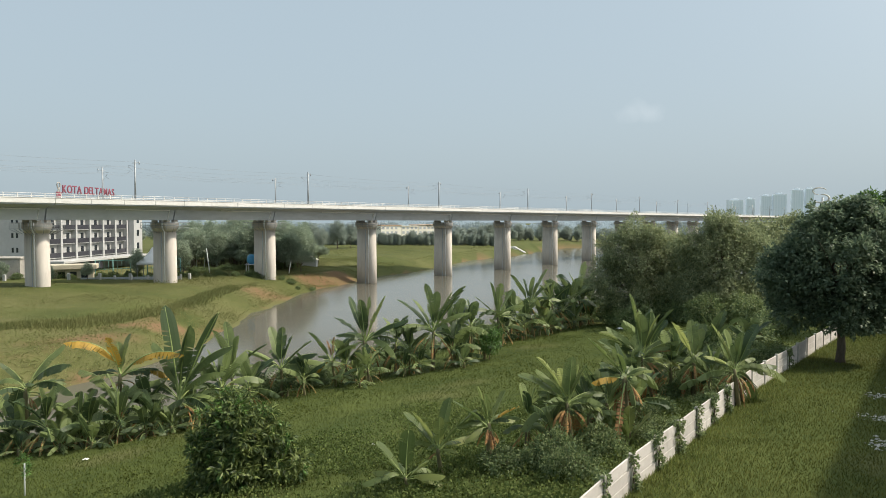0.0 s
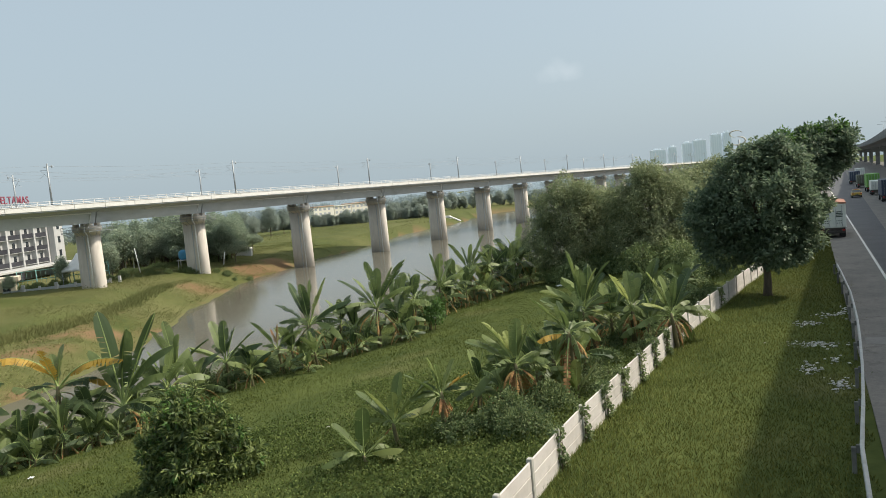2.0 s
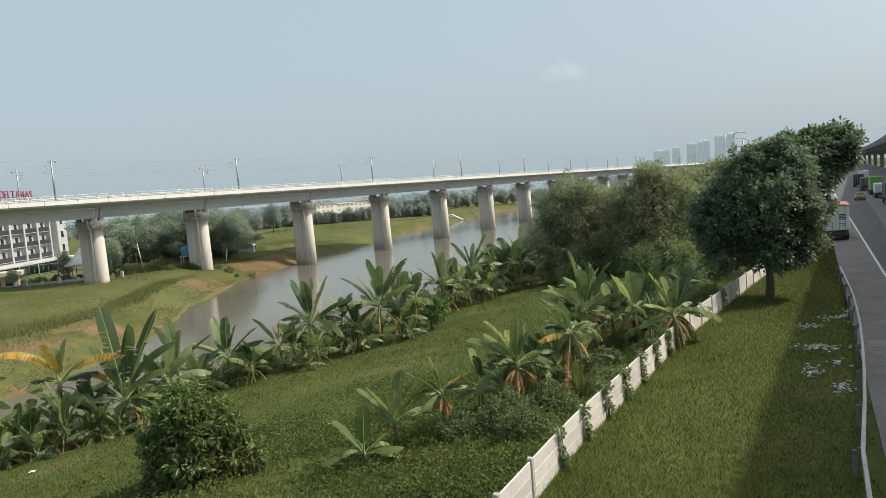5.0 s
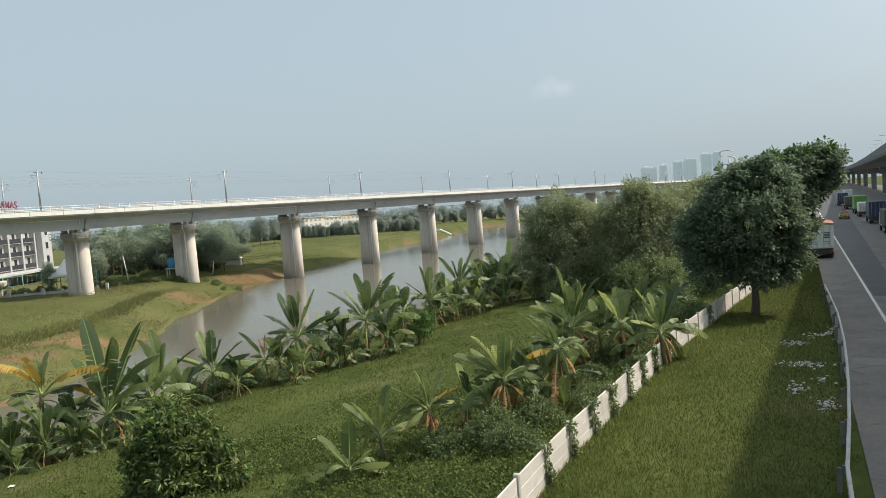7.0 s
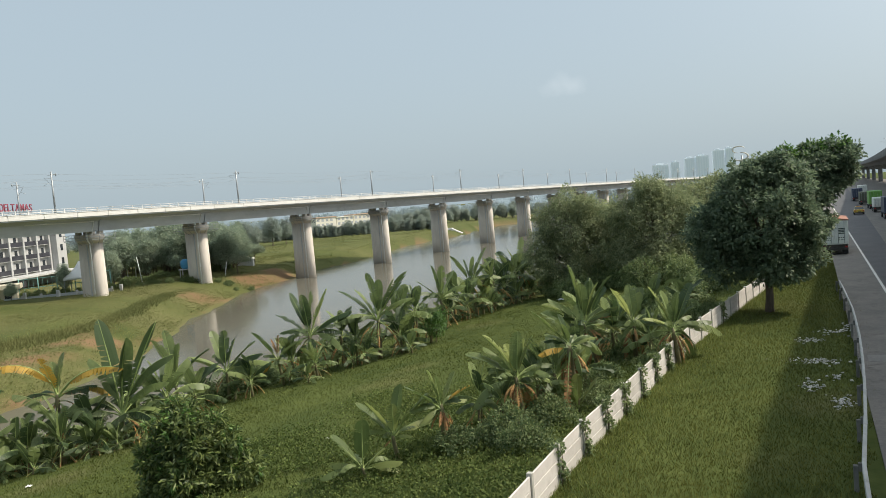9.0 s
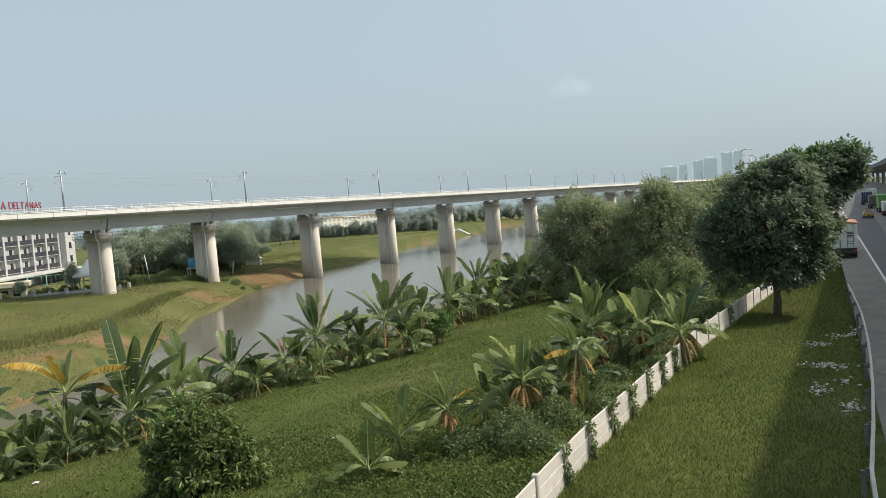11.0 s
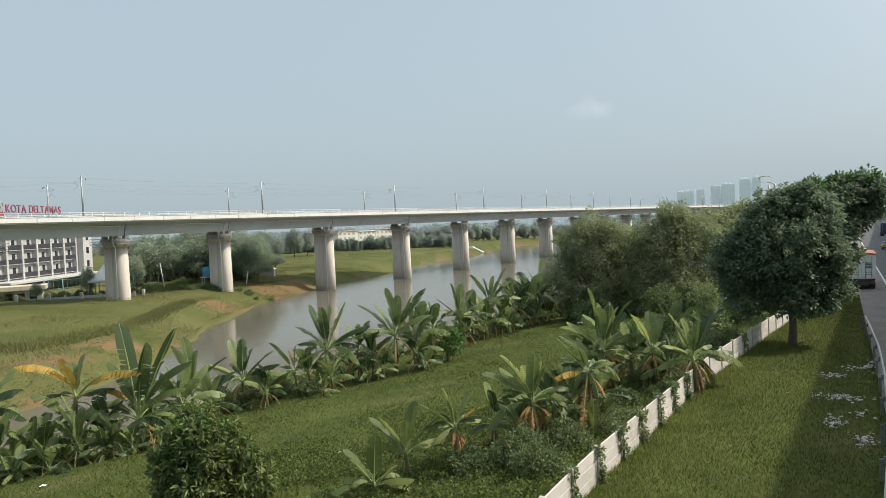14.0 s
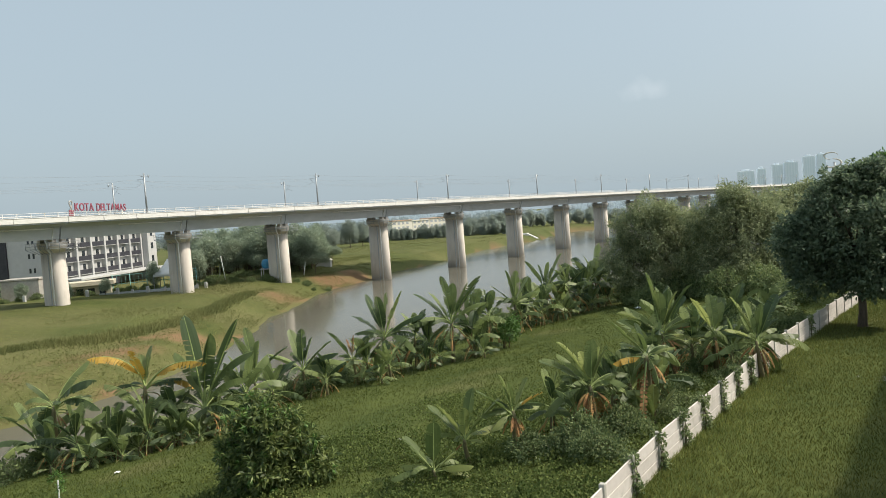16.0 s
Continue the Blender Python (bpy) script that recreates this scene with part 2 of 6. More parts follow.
# ---- the lie of the land ----
ROAD_TURN, RAIL_TURN = -31.7, -36.1
ROAD = pose(0, 0, 0, 0, 0, ROAD_TURN)          # local x: right of the road's way, local y: along it
RAIL = pose(0, 206.9, 0, 0, 0, RAIL_TURN)      # local x: towards the near side, local y: along the viaduct
ROAD_Z = 6.5
# the river's outline in the road's frame: metres along, metres to the left
NEAR_SHORE = [(-260, 80), (-60, 62), (0, 48.5), (24, 47), (34, 45.5), (50, 45), (71, 43.5), (88, 42), (114, 41), (200, 32), (330, 20), (450, -20), (500, -60)]
FAR_SHORE = [(545, -60), (520, 20), (480, 120), (431, 149.5), (410, 154.5), (385, 157), (359, 155.5), (330, 149), (303, 142.5), (260, 143), (224, 134), (194, 125), (160, 120), (141, 113), (125, 110), (101, 98),
             (82, 87), (72, 79), (61, 72), (52, 68), (43, 64.5), (34, 63), (15, 64), (-60, 88), (-260, 120)]
SHORE = np.array(NEAR_SHORE + FAR_SHORE, float)


def along_left(x, y):
    """The road's frame: metres along the road and metres to its left."""
    a = math.radians(-ROAD_TURN)
    return x * math.sin(a) + y * math.cos(a), -x * math.cos(a) + y * math.sin(a)


def shore_distance(u, n):
    """Metres to the nearest shore, negative on the water."""
    best, inside = np.full(u.shape, 1e9), np.zeros(u.shape, bool)
    for (ax, ay), (bx, by) in zip(SHORE, np.roll(SHORE, -1, 0)):
        dx, dy = bx - ax, by - ay
        k = np.clip(((u - ax) * dx + (n - ay) * dy) / (dx * dx + dy * dy), 0, 1)
        best = np.minimum(best, np.hypot(u - ax - k * dx, n - ay - k * dy))
        if ay != by:
            inside ^= ((ay > n) != (by > n)) & (u < (bx - ax) * (n - ay) / (by - ay) + ax)
    return np.where(inside, -best, best)


def fence_left(u):
    """How far to the left of the road the white fence stands."""
    return 7.15 - np.maximum(np.asarray(u, float) - 22, 0) * 0.058 - np.maximum(np.asarray(u, float) - 40, 0) * 0.06


def step(a, b, x):
    k = np.clip((x - a) / (b - a), 0, 1)
    return k * k * (3 - 2 * k)


def waves(x, y):
    return (np.sin(x * 0.31 + y * 0.17) + np.sin(y * 0.41 - x * 0.23 + 2) + np.sin(x * 0.77 + 1 + np.sin(y * 0.6)) * 0.6 + np.sin(y * 0.93 + x * 0.35) * 0.6) / 3.2


def land(x, y):
    """Height of the ground."""
    x, y = np.asarray(x, float), np.asarray(y, float)
    u, n = along_left(x, y)
    d = shore_distance(u, n) + 1.1 * waves(x * 0.6, y * 0.6)
    middle = np.interp(u, [-260, -60, 0, 50, 100, 200, 300, 400], [100, 75, 62, 54, 66, 80, 85, 60])
    near = n < middle
    f = np.maximum(n - fence_left(np.minimum(u, 80)), 0)
    k = np.clip(d, 0, None) / (np.clip(d, 0, None) + f + 1e-3)
    bank = 0.9 * step(0, 2.0, d) + (5.55 * (k ** 1.05)) + 0.12 * waves(x, y) * step(0, 4, d) * step(0, 3, f)
    left = 2.6 * step(0, 7, d) + 1.0 * step(9, 15, d) + 0.3 * step(4, 9, d) + 0.3 * step(20, 50, d) + 0.7 * step(20, 33, d) * (1 - step(122, 134, y)) + 0.2 * waves(x * 0.5, y * 0.5) * step(2, 8, d) - 0.9 * step(30, 120, y - 250)
    z = np.where(near, bank, left)
    z = np.where(d < 0, np.maximum(-2.0, 0.35 * d), z)
    z = np.where((n < fence_left(np.minimum(u, 80))) & near, 6.45 + 0.05 * waves(x * 1.3, y * 1.3) * step(-1, 1, n) - 0.04 * step(0.5, -1.4, n), z)
    return np.where(near & (u > 130) & (n < 30), np.where(n < 3, 6.45 - 0.04 * step(0.5, -1.4, n), z), z)


# ---- helpers for meshes ----
def fast_mesh(name, verts, faces, material):
    """A mesh from arrays of places and of equal-sided faces."""
    me = bpy.data.meshes.new(name)
    verts, faces = np.asarray(verts, np.float32), np.asarray(faces, np.int32)
    me.vertices.add(len(verts))
    me.vertices.foreach_set("co", verts.ravel())
    me.loops.add(faces.size)
    me.loops.foreach_set("vertex_index", faces.ravel())
    me.polygons.add(len(faces))
    me.polygons.foreach_set("loop_start", np.arange(0, faces.size, faces.shape[1], dtype=np.int32))
    me.update(calc_edges=True)
    me.materials.append(material)
    return me


def finish(name, bm, *materials):
    me = bpy.data.meshes.new(name)
    bmesh.ops.recalc_face_normals(bm, faces=bm.faces)
    bm.to_mesh(me)
    bm.free()
    for m in materials:
        me.materials.append(m)
    return me


def part(name, mesh, parent, m=None, label=""):
    """One mesh object under a thing or a part."""
    ob = new(name, mesh)
    ob.parent = parent
    if m is not None:
        ob.matrix_basis = m
    return tagged(ob, label) if label else ob


def thing(name, m, label, category, group="", kind=""):
    ob = new(name)
    ob.empty_display_size = 0.2
    ob.matrix_basis = m
    return tagged(ob, label, category, group, kind)


def add_box(bm, lo, hi, bevel=0.0, index=0):
    """A box between two corners, its edges bevelled, in bm."""
    got = bmesh.ops.create_cube(bm, size=1)["verts"]
    for v in got:
        v.co = Vector([lo[i] + (v.co[i] + 0.5) * (hi[i] - lo[i]) for i in range(3)])
    faces = list({f for v in got for f in v.link_faces})
    for f in faces:
        f.material_index = index
    if bevel:
        bmesh.ops.bevel(bm, geom=list({e for f in faces for e in f.edges}), offset=bevel, segments=1, affect="EDGES")
    return bm


def box(lo, hi, bevel=0.0):
    return add_box(bmesh.new(), lo, hi, bevel)


def add_tube(bm, path, radii, sides=6, cap=True, index=0):
    """A tapered tube along places."""
    rings, path = [], [Vector(p) for p in path]
    for i, p in enumerate(path):
        way = (path[min(i + 1, len(path) - 1)] - path[max(i - 1, 0)]).normalized()
        side = way.cross(Vector((0, 0, 1)) if abs(way.z) < 0.9 else Vector((1, 0, 0))).normalized()
        other = way.cross(side)
        r = radii[i] if isinstance(radii, (list, tuple)) else radii
        rings.append([bm.verts.new(p + (side * math.cos(a) + other * math.sin(a)) * r) for a in (2 * math.pi * k / sides for k in range(sides))])
    for a, b in zip(rings, rings[1:]):
        for k in range(sides):
            f = bm.faces.new((a[k], a[(k + 1) % sides], b[(k + 1) % sides], b[k]))
            f.smooth, f.material_index = True, index
    if cap:
        bm.faces.new(rings[0]).material_index = index
        bm.faces.new(rings[-1]).material_index = index
    return bm


def add_extrusion(bm, outline, y0, y1, bend=None, steps=1, close=True):
    """A cross-section of (x, z) drawn out along y; bend moves a ring sideways by its y."""
    rings = []
    for i in range(steps + 1):
        y = y0 + (y1 - y0) * i / steps
        dx = bend(y) if bend else 0
        rings.append([bm.verts.new((x + dx, y, z)) for x, z in outline])
    k = len(outline)
    for a, b in zip(rings, rings[1:]):
        for i in range(k):
            bm.faces.new((a[i], a[(i + 1) % k], b[(i + 1) % k], b[i]))
    if close:
        bm.faces.new(rings[0])
        bm.faces.new(rings[-1])
    return bm


# ---- ground, water, road ----
def spaced(a, b, fine_a, fine_b, fine, grow=1.18):
    """Places from a to b, even between fine_a and fine_b and ever wider outside."""
    mid = list(np.arange(fine_a, fine_b, fine))
    up, x, s = [], fine_b, fine
    while x < b:
        up.append(x)
        s = min(s * grow, 250)
        x += s
    down, x, s = [], fine_a, fine
    while x > a:
        s = min(s * grow, 250)
        x -= s
        down.append(x)
    return np.array(down[::-1] + mid + up + [b])


def build_ground():
    xs, ys = spaced(-4500, 4500, -75, 70, 1.1), spaced(-600, 4800, 8, 175, 1.1)
    gx, gy = np.meshgrid(xs, ys)
    gz = land(gx, gy)
    w, h = len(xs), len(ys)
    k = (np.arange(h - 1)[:, None] * w + np.arange(w - 1)[None, :]).ravel()
    me = fast_mesh("ground", np.stack([gx.ravel(), gy.ravel(), gz.ravel()], 1), np.stack([k, k + 1, k + w + 1, k + w], 1), ground_material())
    u, n = along_left(gx.ravel(), gy.ravel())
    d = shore_distance(u, n) + 1.1 * waves(gx.ravel() * 0.6, gy.ravel() * 0.6)
    far = n > 56
    wob = waves(gx.ravel() * 1.7, gy.ravel() * 1.7)
    soil = np.where(far, np.clip(0.25 - np.abs(d - 0.8) / 2.2 + 0.8 * wob + 1.1 * waves(gx.ravel() * 0.45 + 1, gy.ravel() * 0.4), 0, 1) * (d < 5) * (u < 150), np.clip(0.8 - np.abs(d) / 1.2 + 0.3 * wob, 0, 1))
    strip = np.clip(1 - np.abs(d - 7.5 - 2 * wob) / 2.5, 0, 1) * (u < 70) * far
    for su, sn, sr, ss in ((131, 115, 11, 4.5), (101, 101.5, 8, 3.5), (141, 117, 7, 4), (58, 77, 9, 2.0), (46, 73, 8, 1.6)):
        soil = np.maximum(soil, np.clip(1.5 - np.hypot((u - su) / sr, (n - sn) / ss) * 1.3 + 0.5 * wob, 0, 1))
    soil = np.maximum(np.maximum(soil, 0.5 * strip * (wob > -0.2)), (d < -0.8) * 1.0)
    dry = np.where(far, np.clip(0.5 + 0.5 * waves(gx.ravel() * 0.35 + 3, gy.ravel() * 0.5), 0, 1) * np.where(u < 150, 1, 0.7), np.clip(1.5 * waves(gx.ravel() * 0.9, gy.ravel() * 0.9) - 0.7, 0, 0.8))
    for key, values in (("soil", soil), ("dry", dry)):
        at = me.attributes.new(key, "FLOAT", "POINT")
        at.data.foreach_set("value", values.astype(np.float32))
    for p in me.polygons:
        p.use_smooth = True
    return tagged(new("ground", me), "green grass ground with dry patches and bare earth banks", "ground", kind="structure")


def ground_material():
    m = mat("turf", (0.036, 0.056, 0.014), (0.108, 0.128, 0.036), 1.1, 0.95, 0.6, big=0.12, gloss=0.1)
    n, l = m.node_tree.nodes, m.node_tree.links
    b = n["Principled BSDF"]
    colour = b.inputs["Base Color"].links[0].from_socket
    for key, tint in (("dry", (0.155, 0.145, 0.064)), ("soil", (0.2, 0.127, 0.07))):
        at, mix, ns, mul = n.new("ShaderNodeAttribute"), n.new("ShaderNodeMix"), n.new("ShaderNodeTexNoise"), n.new("ShaderNodeMath")
        at.attribute_name, mix.data_type, mul.operation, mul.use_clamp = key, "RGBA", "MULTIPLY", True
        ns.inputs["Scale"].default_value, ns.inputs["Detail"].default_value = 0.9, 8
        geo = n.new("ShaderNodeNewGeometry")
        l.new(geo.outputs["Position"], ns.inputs["Vector"])
        up = n.new("ShaderNodeMath")
        up.operation = "MULTIPLY"
        up.inputs[1].default_value = 2.0
        l.new(ns.outputs["Fac"], up.inputs[0])
        l.new(up.outputs[0], mul.inputs[0])
        l.new(at.outputs["Fac"], mul.inputs[1])
        l.new(mul.outputs[0], mix.inputs[0])
        l.new(colour, mix.inputs[6])
        mix.inputs[7].default_value = (*tint, 1)
        colour = mix.outputs[2]
    l.new(colour, b.inputs["Base Color"])
    return m


def build_water():
    m = mat("silty_water", (0.115, 0.108, 0.083), (0.145, 0.135, 0.105), 0.08, 0.12, 0.0, gloss=0.4)
    n, l = m.node_tree.nodes, m.node_tree.links
    geo, mp, ns, k = n.new("ShaderNodeNewGeometry"), n.new("ShaderNodeMapping"), n.new("ShaderNodeTexNoise"), n.new("ShaderNodeBump")
    mp.inputs["Scale"].default_value = (1.0, 0.6, 1)
    ns.inputs["Scale"].default_value, ns.inputs["Detail"].default_value = 1.4, 4
    k.inputs["Strength"].default_value, k.inputs["Distance"].default_value = 0.22, 0.06
    l.new(geo.outputs["Position"], mp.inputs[0])
    l.new(mp.outputs[0], ns.inputs["Vector"])
    l.new(ns.outputs["Fac"], k.inputs["Height"])
    l.new(k.outputs[0], n["Principled BSDF"].inputs["Normal"])
    n["Principled BSDF"].inputs["IOR"].default_value = 1.22
    us, ns_ = np.linspace(-260, 480, 60), np.linspace(-70, 170, 30)
    gu, gn = np.meshgrid(us, ns_)
    w, h = len(us), len(ns_)
    i = (np.arange(h - 1)[:, None] * w + np.arange(w - 1)[None, :]).ravel()
    me = fast_mesh("water", np.stack([-gn.ravel(), gu.ravel(), 0 * gu.ravel()], 1), np.stack([i, i + 1, i + w + 1, i + w], 1), m)
    # the sheet only lies under the river's own bed
    keep = bmesh.new()
    keep.from_mesh(me)
    gone = [f for f in keep.faces if shore_distance(np.array([f.calc_center_median().y]), np.array([-f.calc_center_median().x]))[0] > 14]
    bmesh.ops.delete(keep, geom=gone, context="FACES")
    keep.to_mesh(me)
    keep.free()
    ob = tagged(new("water", me), "grey-brown slow river water with faint ripples", "river", kind="structure")
    ob.matrix_basis = ROAD
    return ob


def strip(x0, x1, y0, y1, z, thick=0.05, ends=None):
    """A thin slab in the road's frame; ends: x0, x1 at its far end."""
    bm = bmesh.new()
    e0, e1 = ends or (x0, x1)
    low = [bm.verts.new(p) for p in ((x0, y0, z - thick), (x1, y0, z - thick), (e1, y1, z - thick), (e0, y1, z - thick))]
    top = [bm.verts.new((v.co.x, v.co.y, z)) for v in low]
    bm.faces.new(top)
    for i in range(4):
        bm.faces.new((low[i], low[(i + 1) % 4], top[(i + 1) % 4], top[i]))
    return bm


def build_road():
    def lay(name, bm, material, label, category="road"):
        ob = tagged(new(name, finish(name, bm, M[material])), label, category, kind="structure")
        ob.matrix_basis = ROAD
        return ob
    lay("road", strip(1.5, 46, -120, 1500, ROAD_Z, 0.06), "asphalt", "worn grey asphalt motorway with a wide shoulder")
    lay("road_lane", strip(4.4, 6.12, 58.5, 400, ROAD_Z + 0.005, 0.02, (4.4, 15.0)), "asphalt_dark", "newer dark asphalt lane")
    ob = lay("road_line", strip(4.16, 4.33, -60, 900, ROAD_Z + 0.01, 0.02), "line", "worn white edge line on asphalt", "road marking")
    lay("road_patch", strip(1.9, 4.0, 37.2, 38.6, ROAD_Z + 0.006, 0.02), "patch", "pale spilled patch across the shoulder", "road marking")


build_ground()
build_water()
build_road()


# ---- the railway viaduct ----
PIER_AT = [-207, -175, -143, -110.5, -87.6, -64, -32, 0, 32, 64, 96, 128, 160, 192, 224, 256, 288, 320, 352, 384, 416, 448]


def stadium(bm, half_x, half_y, z, sides=10):
    """A ring with two straight and two round sides."""
    ring = []
    for sign in (1, -1):
        for k in range(sides + 1):
            a = -math.pi / 2 + math.pi * k / sides
            ring.append(bm.verts.new((sign * (half_x - half_y + half_y * math.cos(a)), sign * half_y * math.sin(a), z)))
    return ring


def loft(bm, rings):
    for a, b in zip(rings, rings[1:]):
        for i in range(len(a)):
            f = bm.faces.new((a[i], a[(i + 1) % len(a)], b[(i + 1) % len(a)], b[i]))
            f.smooth = True
    bm.faces.new(rings[0])
    bm.faces.new(rings[-1])
    return bm


def build_railway():
    bridge = thing("railway_viaduct", RAIL, "long pale concrete railway viaduct on rounded piers crossing the river", "viaduct")
    bm = bmesh.new()
    loft(bm, [stadium(bm, 2.95, 1.12, -1.5), stadium(bm, 2.9, 1.1, 4.0), stadium(bm, 2.8, 1.05, 13.3)])
    pier = finish("pier", bm, M["pier"])
    bm = bmesh.new()
    loft(bm, [stadium(bm, 2.8, 1.05, 13.3), stadium(bm, 2.95, 1.2, 13.8), stadium(bm, 3.2, 1.45, 14.15), stadium(bm, 3.25, 1.5, 14.3), stadium(bm, 3.25, 1.5, 14.85)])
    for sx in (-1, 1):
        for sy in (-1, 1):
            add_box(bm, (sx * 2.0 - 0.5, sy * 0.75 - 0.35, 14.84), (sx * 2.0 + 0.5, sy * 0.75 + 0.35, 15.4), 0.03)
    cap = finish("pier_cap", bm, M["pier"])
    bm = bmesh.new()
    outer, inner = [(x, y) for x, y in ((-4.1, -2.35), (4.1, -2.35), (4.1, 2.35), (-4.1, 2.35))], None
    for a, b in zip(outer, outer[1:] + outer[:1]):
        along = Vector((b[0] - a[0], b[1] - a[1], 0)).normalized()
        inward = Vector((-along.y, along.x, 0))
        p = [Vector((*a, 13.95)), Vector((*b, 13.95)), Vector((*b, 13.95)) + inward * 0.9, Vector((*a, 13.95)) + inward * 0.9]
        lo, hi = [bm.verts.new(v) for v in p], [bm.verts.new(v + Vector((0, 0, 0.08))) for v in p]
        bm.faces.new(lo), bm.faces.new(hi)
        for i in range(4):
            bm.faces.new((lo[i], lo[(i + 1) % 4], hi[(i + 1) % 4], hi[i]))
        for z in (14.45, 14.95):
            add_tube(bm, [Vector((*a, z)), Vector((*b, z))], 0.04, 4)
        count = 5 if abs(b[0] - a[0]) > 6 else 3
        for k in range(count):
            q = Vector((*a, 0)).lerp(Vector((*b, 0)), k / count)
            add_tube(bm, [q + Vector((0, 0, 13.95)), q + Vector((0, 0, 14.97))], 0.04, 4)
            add_tube(bm, [q + Vector((0, 0, 13.95)), Vector((q.x * 0.72, q.y * 0.55, 13.1))], 0.05, 4)
    platform = finish("walkway", bm, M["steel"])
    bm = bmesh.new()
    add_tube(bm, [(1.7, -1.45, 17.2), (1.7, -1.62, 15.2), (1.7, -1.6, 14.0), (1.7, -1.2, 13.2), (1.7, -1.22, -0.6)], 0.14, 6)
    pipe = finish("drain_pipe", bm, M["pipe"])
    bm = box((0.55, -1.17, -0.6), (0.72, -1.0, 13.2))
    groove = finish("joint_strip", bm, M["girder"])
    for s in PIER_AT:
        p = part("pier", pier, bridge, pose(0, s, 0))
        part("pier_cap", cap, p)
        part("walkway", platform, p, label="grey steel inspection walkway")
        part("drain_pipe", pipe, p, label="pale plastic drain pipe")
        part("joint_strip", groove, p)
    section = [(-2.75, 15.42), (2.75, 15.42), (3.35, 17.25), (4.3, 17.55), (6.0, 17.8), (6.0, 18.0), (-6.0, 18.0), (-6.0, 17.8), (-4.3, 17.55), (-3.35, 17.25)]
    for a, b in zip(PIER_AT, PIER_AT[1:]):
        bm = add_extrusion(bmesh.new(), section, a + 0.12, b - 0.12)
        g = part("girder", finish("girder", bm, M["girder"]), bridge)
        bm = add_tube(bmesh.new(), [(3.55, a + (b - a) * 0.42, 17.22), (3.52, b - 1.2, 17.15), (2.6, b - 1.2, 15.35), (2.2, b - 0.3, 15.3)], 0.13, 5)
        part("drain_pipe", finish("drain_pipe", bm, M["pipe"]), g)
        for side in (1, -1):
            bm, cut = bmesh.new(), 4
            for k in range(cut):
                y0, y1 = a + (b - a) * k / cut + 0.03, a + (b - a) * (k + 1) / cut - 0.03
                add_box(bm, (side * 6.09 - 0.1, y0, 17.98), (side * 6.09 + 0.1, y1, 18.78), 0.03)
            add_box(bm, (side * 6.14 - 0.12, a + 0.05, 18.78), (side * 6.14 + 0.12, b - 0.05, 18.88), 0.02)
            p = part("parapet", finish("parapet", bm, M["parapet"]), bridge)
            bm = bmesh.new()
            for z in (19.12, 19.48):
                add_tube(bm, [(side * 6.1, a, z), (side * 6.1, b, z)], 0.035, 4)
            r = part("railing", finish("railing", bm, M["parapet"]), p)
            if side == 1 and b < 110:
                if "post_mesh" not in M:
                    M["post_mesh"] = finish("railing_post", box((-0.05, -0.05, 0), (0.05, 0.05, 0.62)), M["parapet"])
                for y in np.arange(a + 1, b, 2.0):
                    part("railing_post", M["post_mesh"], r, pose(6.1, y, 18.88))
    # masts with their arms, and the wires between
    mast_at = [-184, -140, -97.3, -56.4, -9, 39, 87, 135, 184, 232, 280, 328, 376, 424]
    bm = bmesh.new()
    add_tube(bm, [(0, 0, 18.0), (0, 0, 25.7)], [0.19, 0.13], 6)
    pole = finish("pole", bm, M["steel"])
    bm = bmesh.new()
    add_tube(bm, [(0, 0, 24.6), (-2.0, 0, 24.8)], 0.03, 4)
    add_tube(bm, [(0, 0, 23.3), (-2.0, 0, 24.7)], 0.035, 4)
    add_tube(bm, [(-1.2, 0, 23.9), (-2.4, 0, 23.5)], 0.03, 4)
    arm = finish("arm", bm, M["steel"])
    bm = bmesh.new()
    add_tube(bm, [(0, -0.6, 25.1), (0, 0.9, 25.25)], 0.05, 4)
    add_tube(bm, [(0, 0.8, 24.95), (0, 0.8, 25.45)], 0.09, 6)
    cross = finish("feeder_bracket", bm, M["steel"])
    for s in mast_at:
        for side in (1, -1):
            if s == -97.3:
                s = -96.5 if side == 1 else -95.4
            t = thing("catenary_mast", RAIL @ pose(side * 5.2, s, 0 if side == 1 else -0.85, 0, 0, 0 if side == 1 else 180), "slim grey steel overhead line mast on the railway deck", "mast", "masts on the railway viaduct")
            part("pole", pole, t)
            part("arm", arm, t)
            part("feeder_bracket", cross, t)
    for x, z in ((5.2, 25.3), (-5.2, 25.3), (2.4, 24.7), (-2.4, 24.7), (2.4, 23.5), (-2.4, 23.5)):
        bm = bmesh.new()
        path = []
        for a, b in zip(mast_at, mast_at[1:]):
            path += [(x, a + (b - a) * k / 5, z - (1.1 if z == 24.7 else 0.35) * (1 - (2 * k / 5 - 1) ** 2)) for k in range(5)]
        add_tube(bm, path, 0.014, 3)
        ob = tagged(new("overhead_wire", finish("overhead_wire", bm, M["wire"])), "thin dark overhead wire strung between masts", "wire", "overhead wires")
        ob.matrix_basis = RAIL


# ---- the elevated motorway ----
def viaduct_edge(u):
    return 7.6 + 0.047 * (u - 24) - 0.000028 * max(u - 200, 0) ** 2


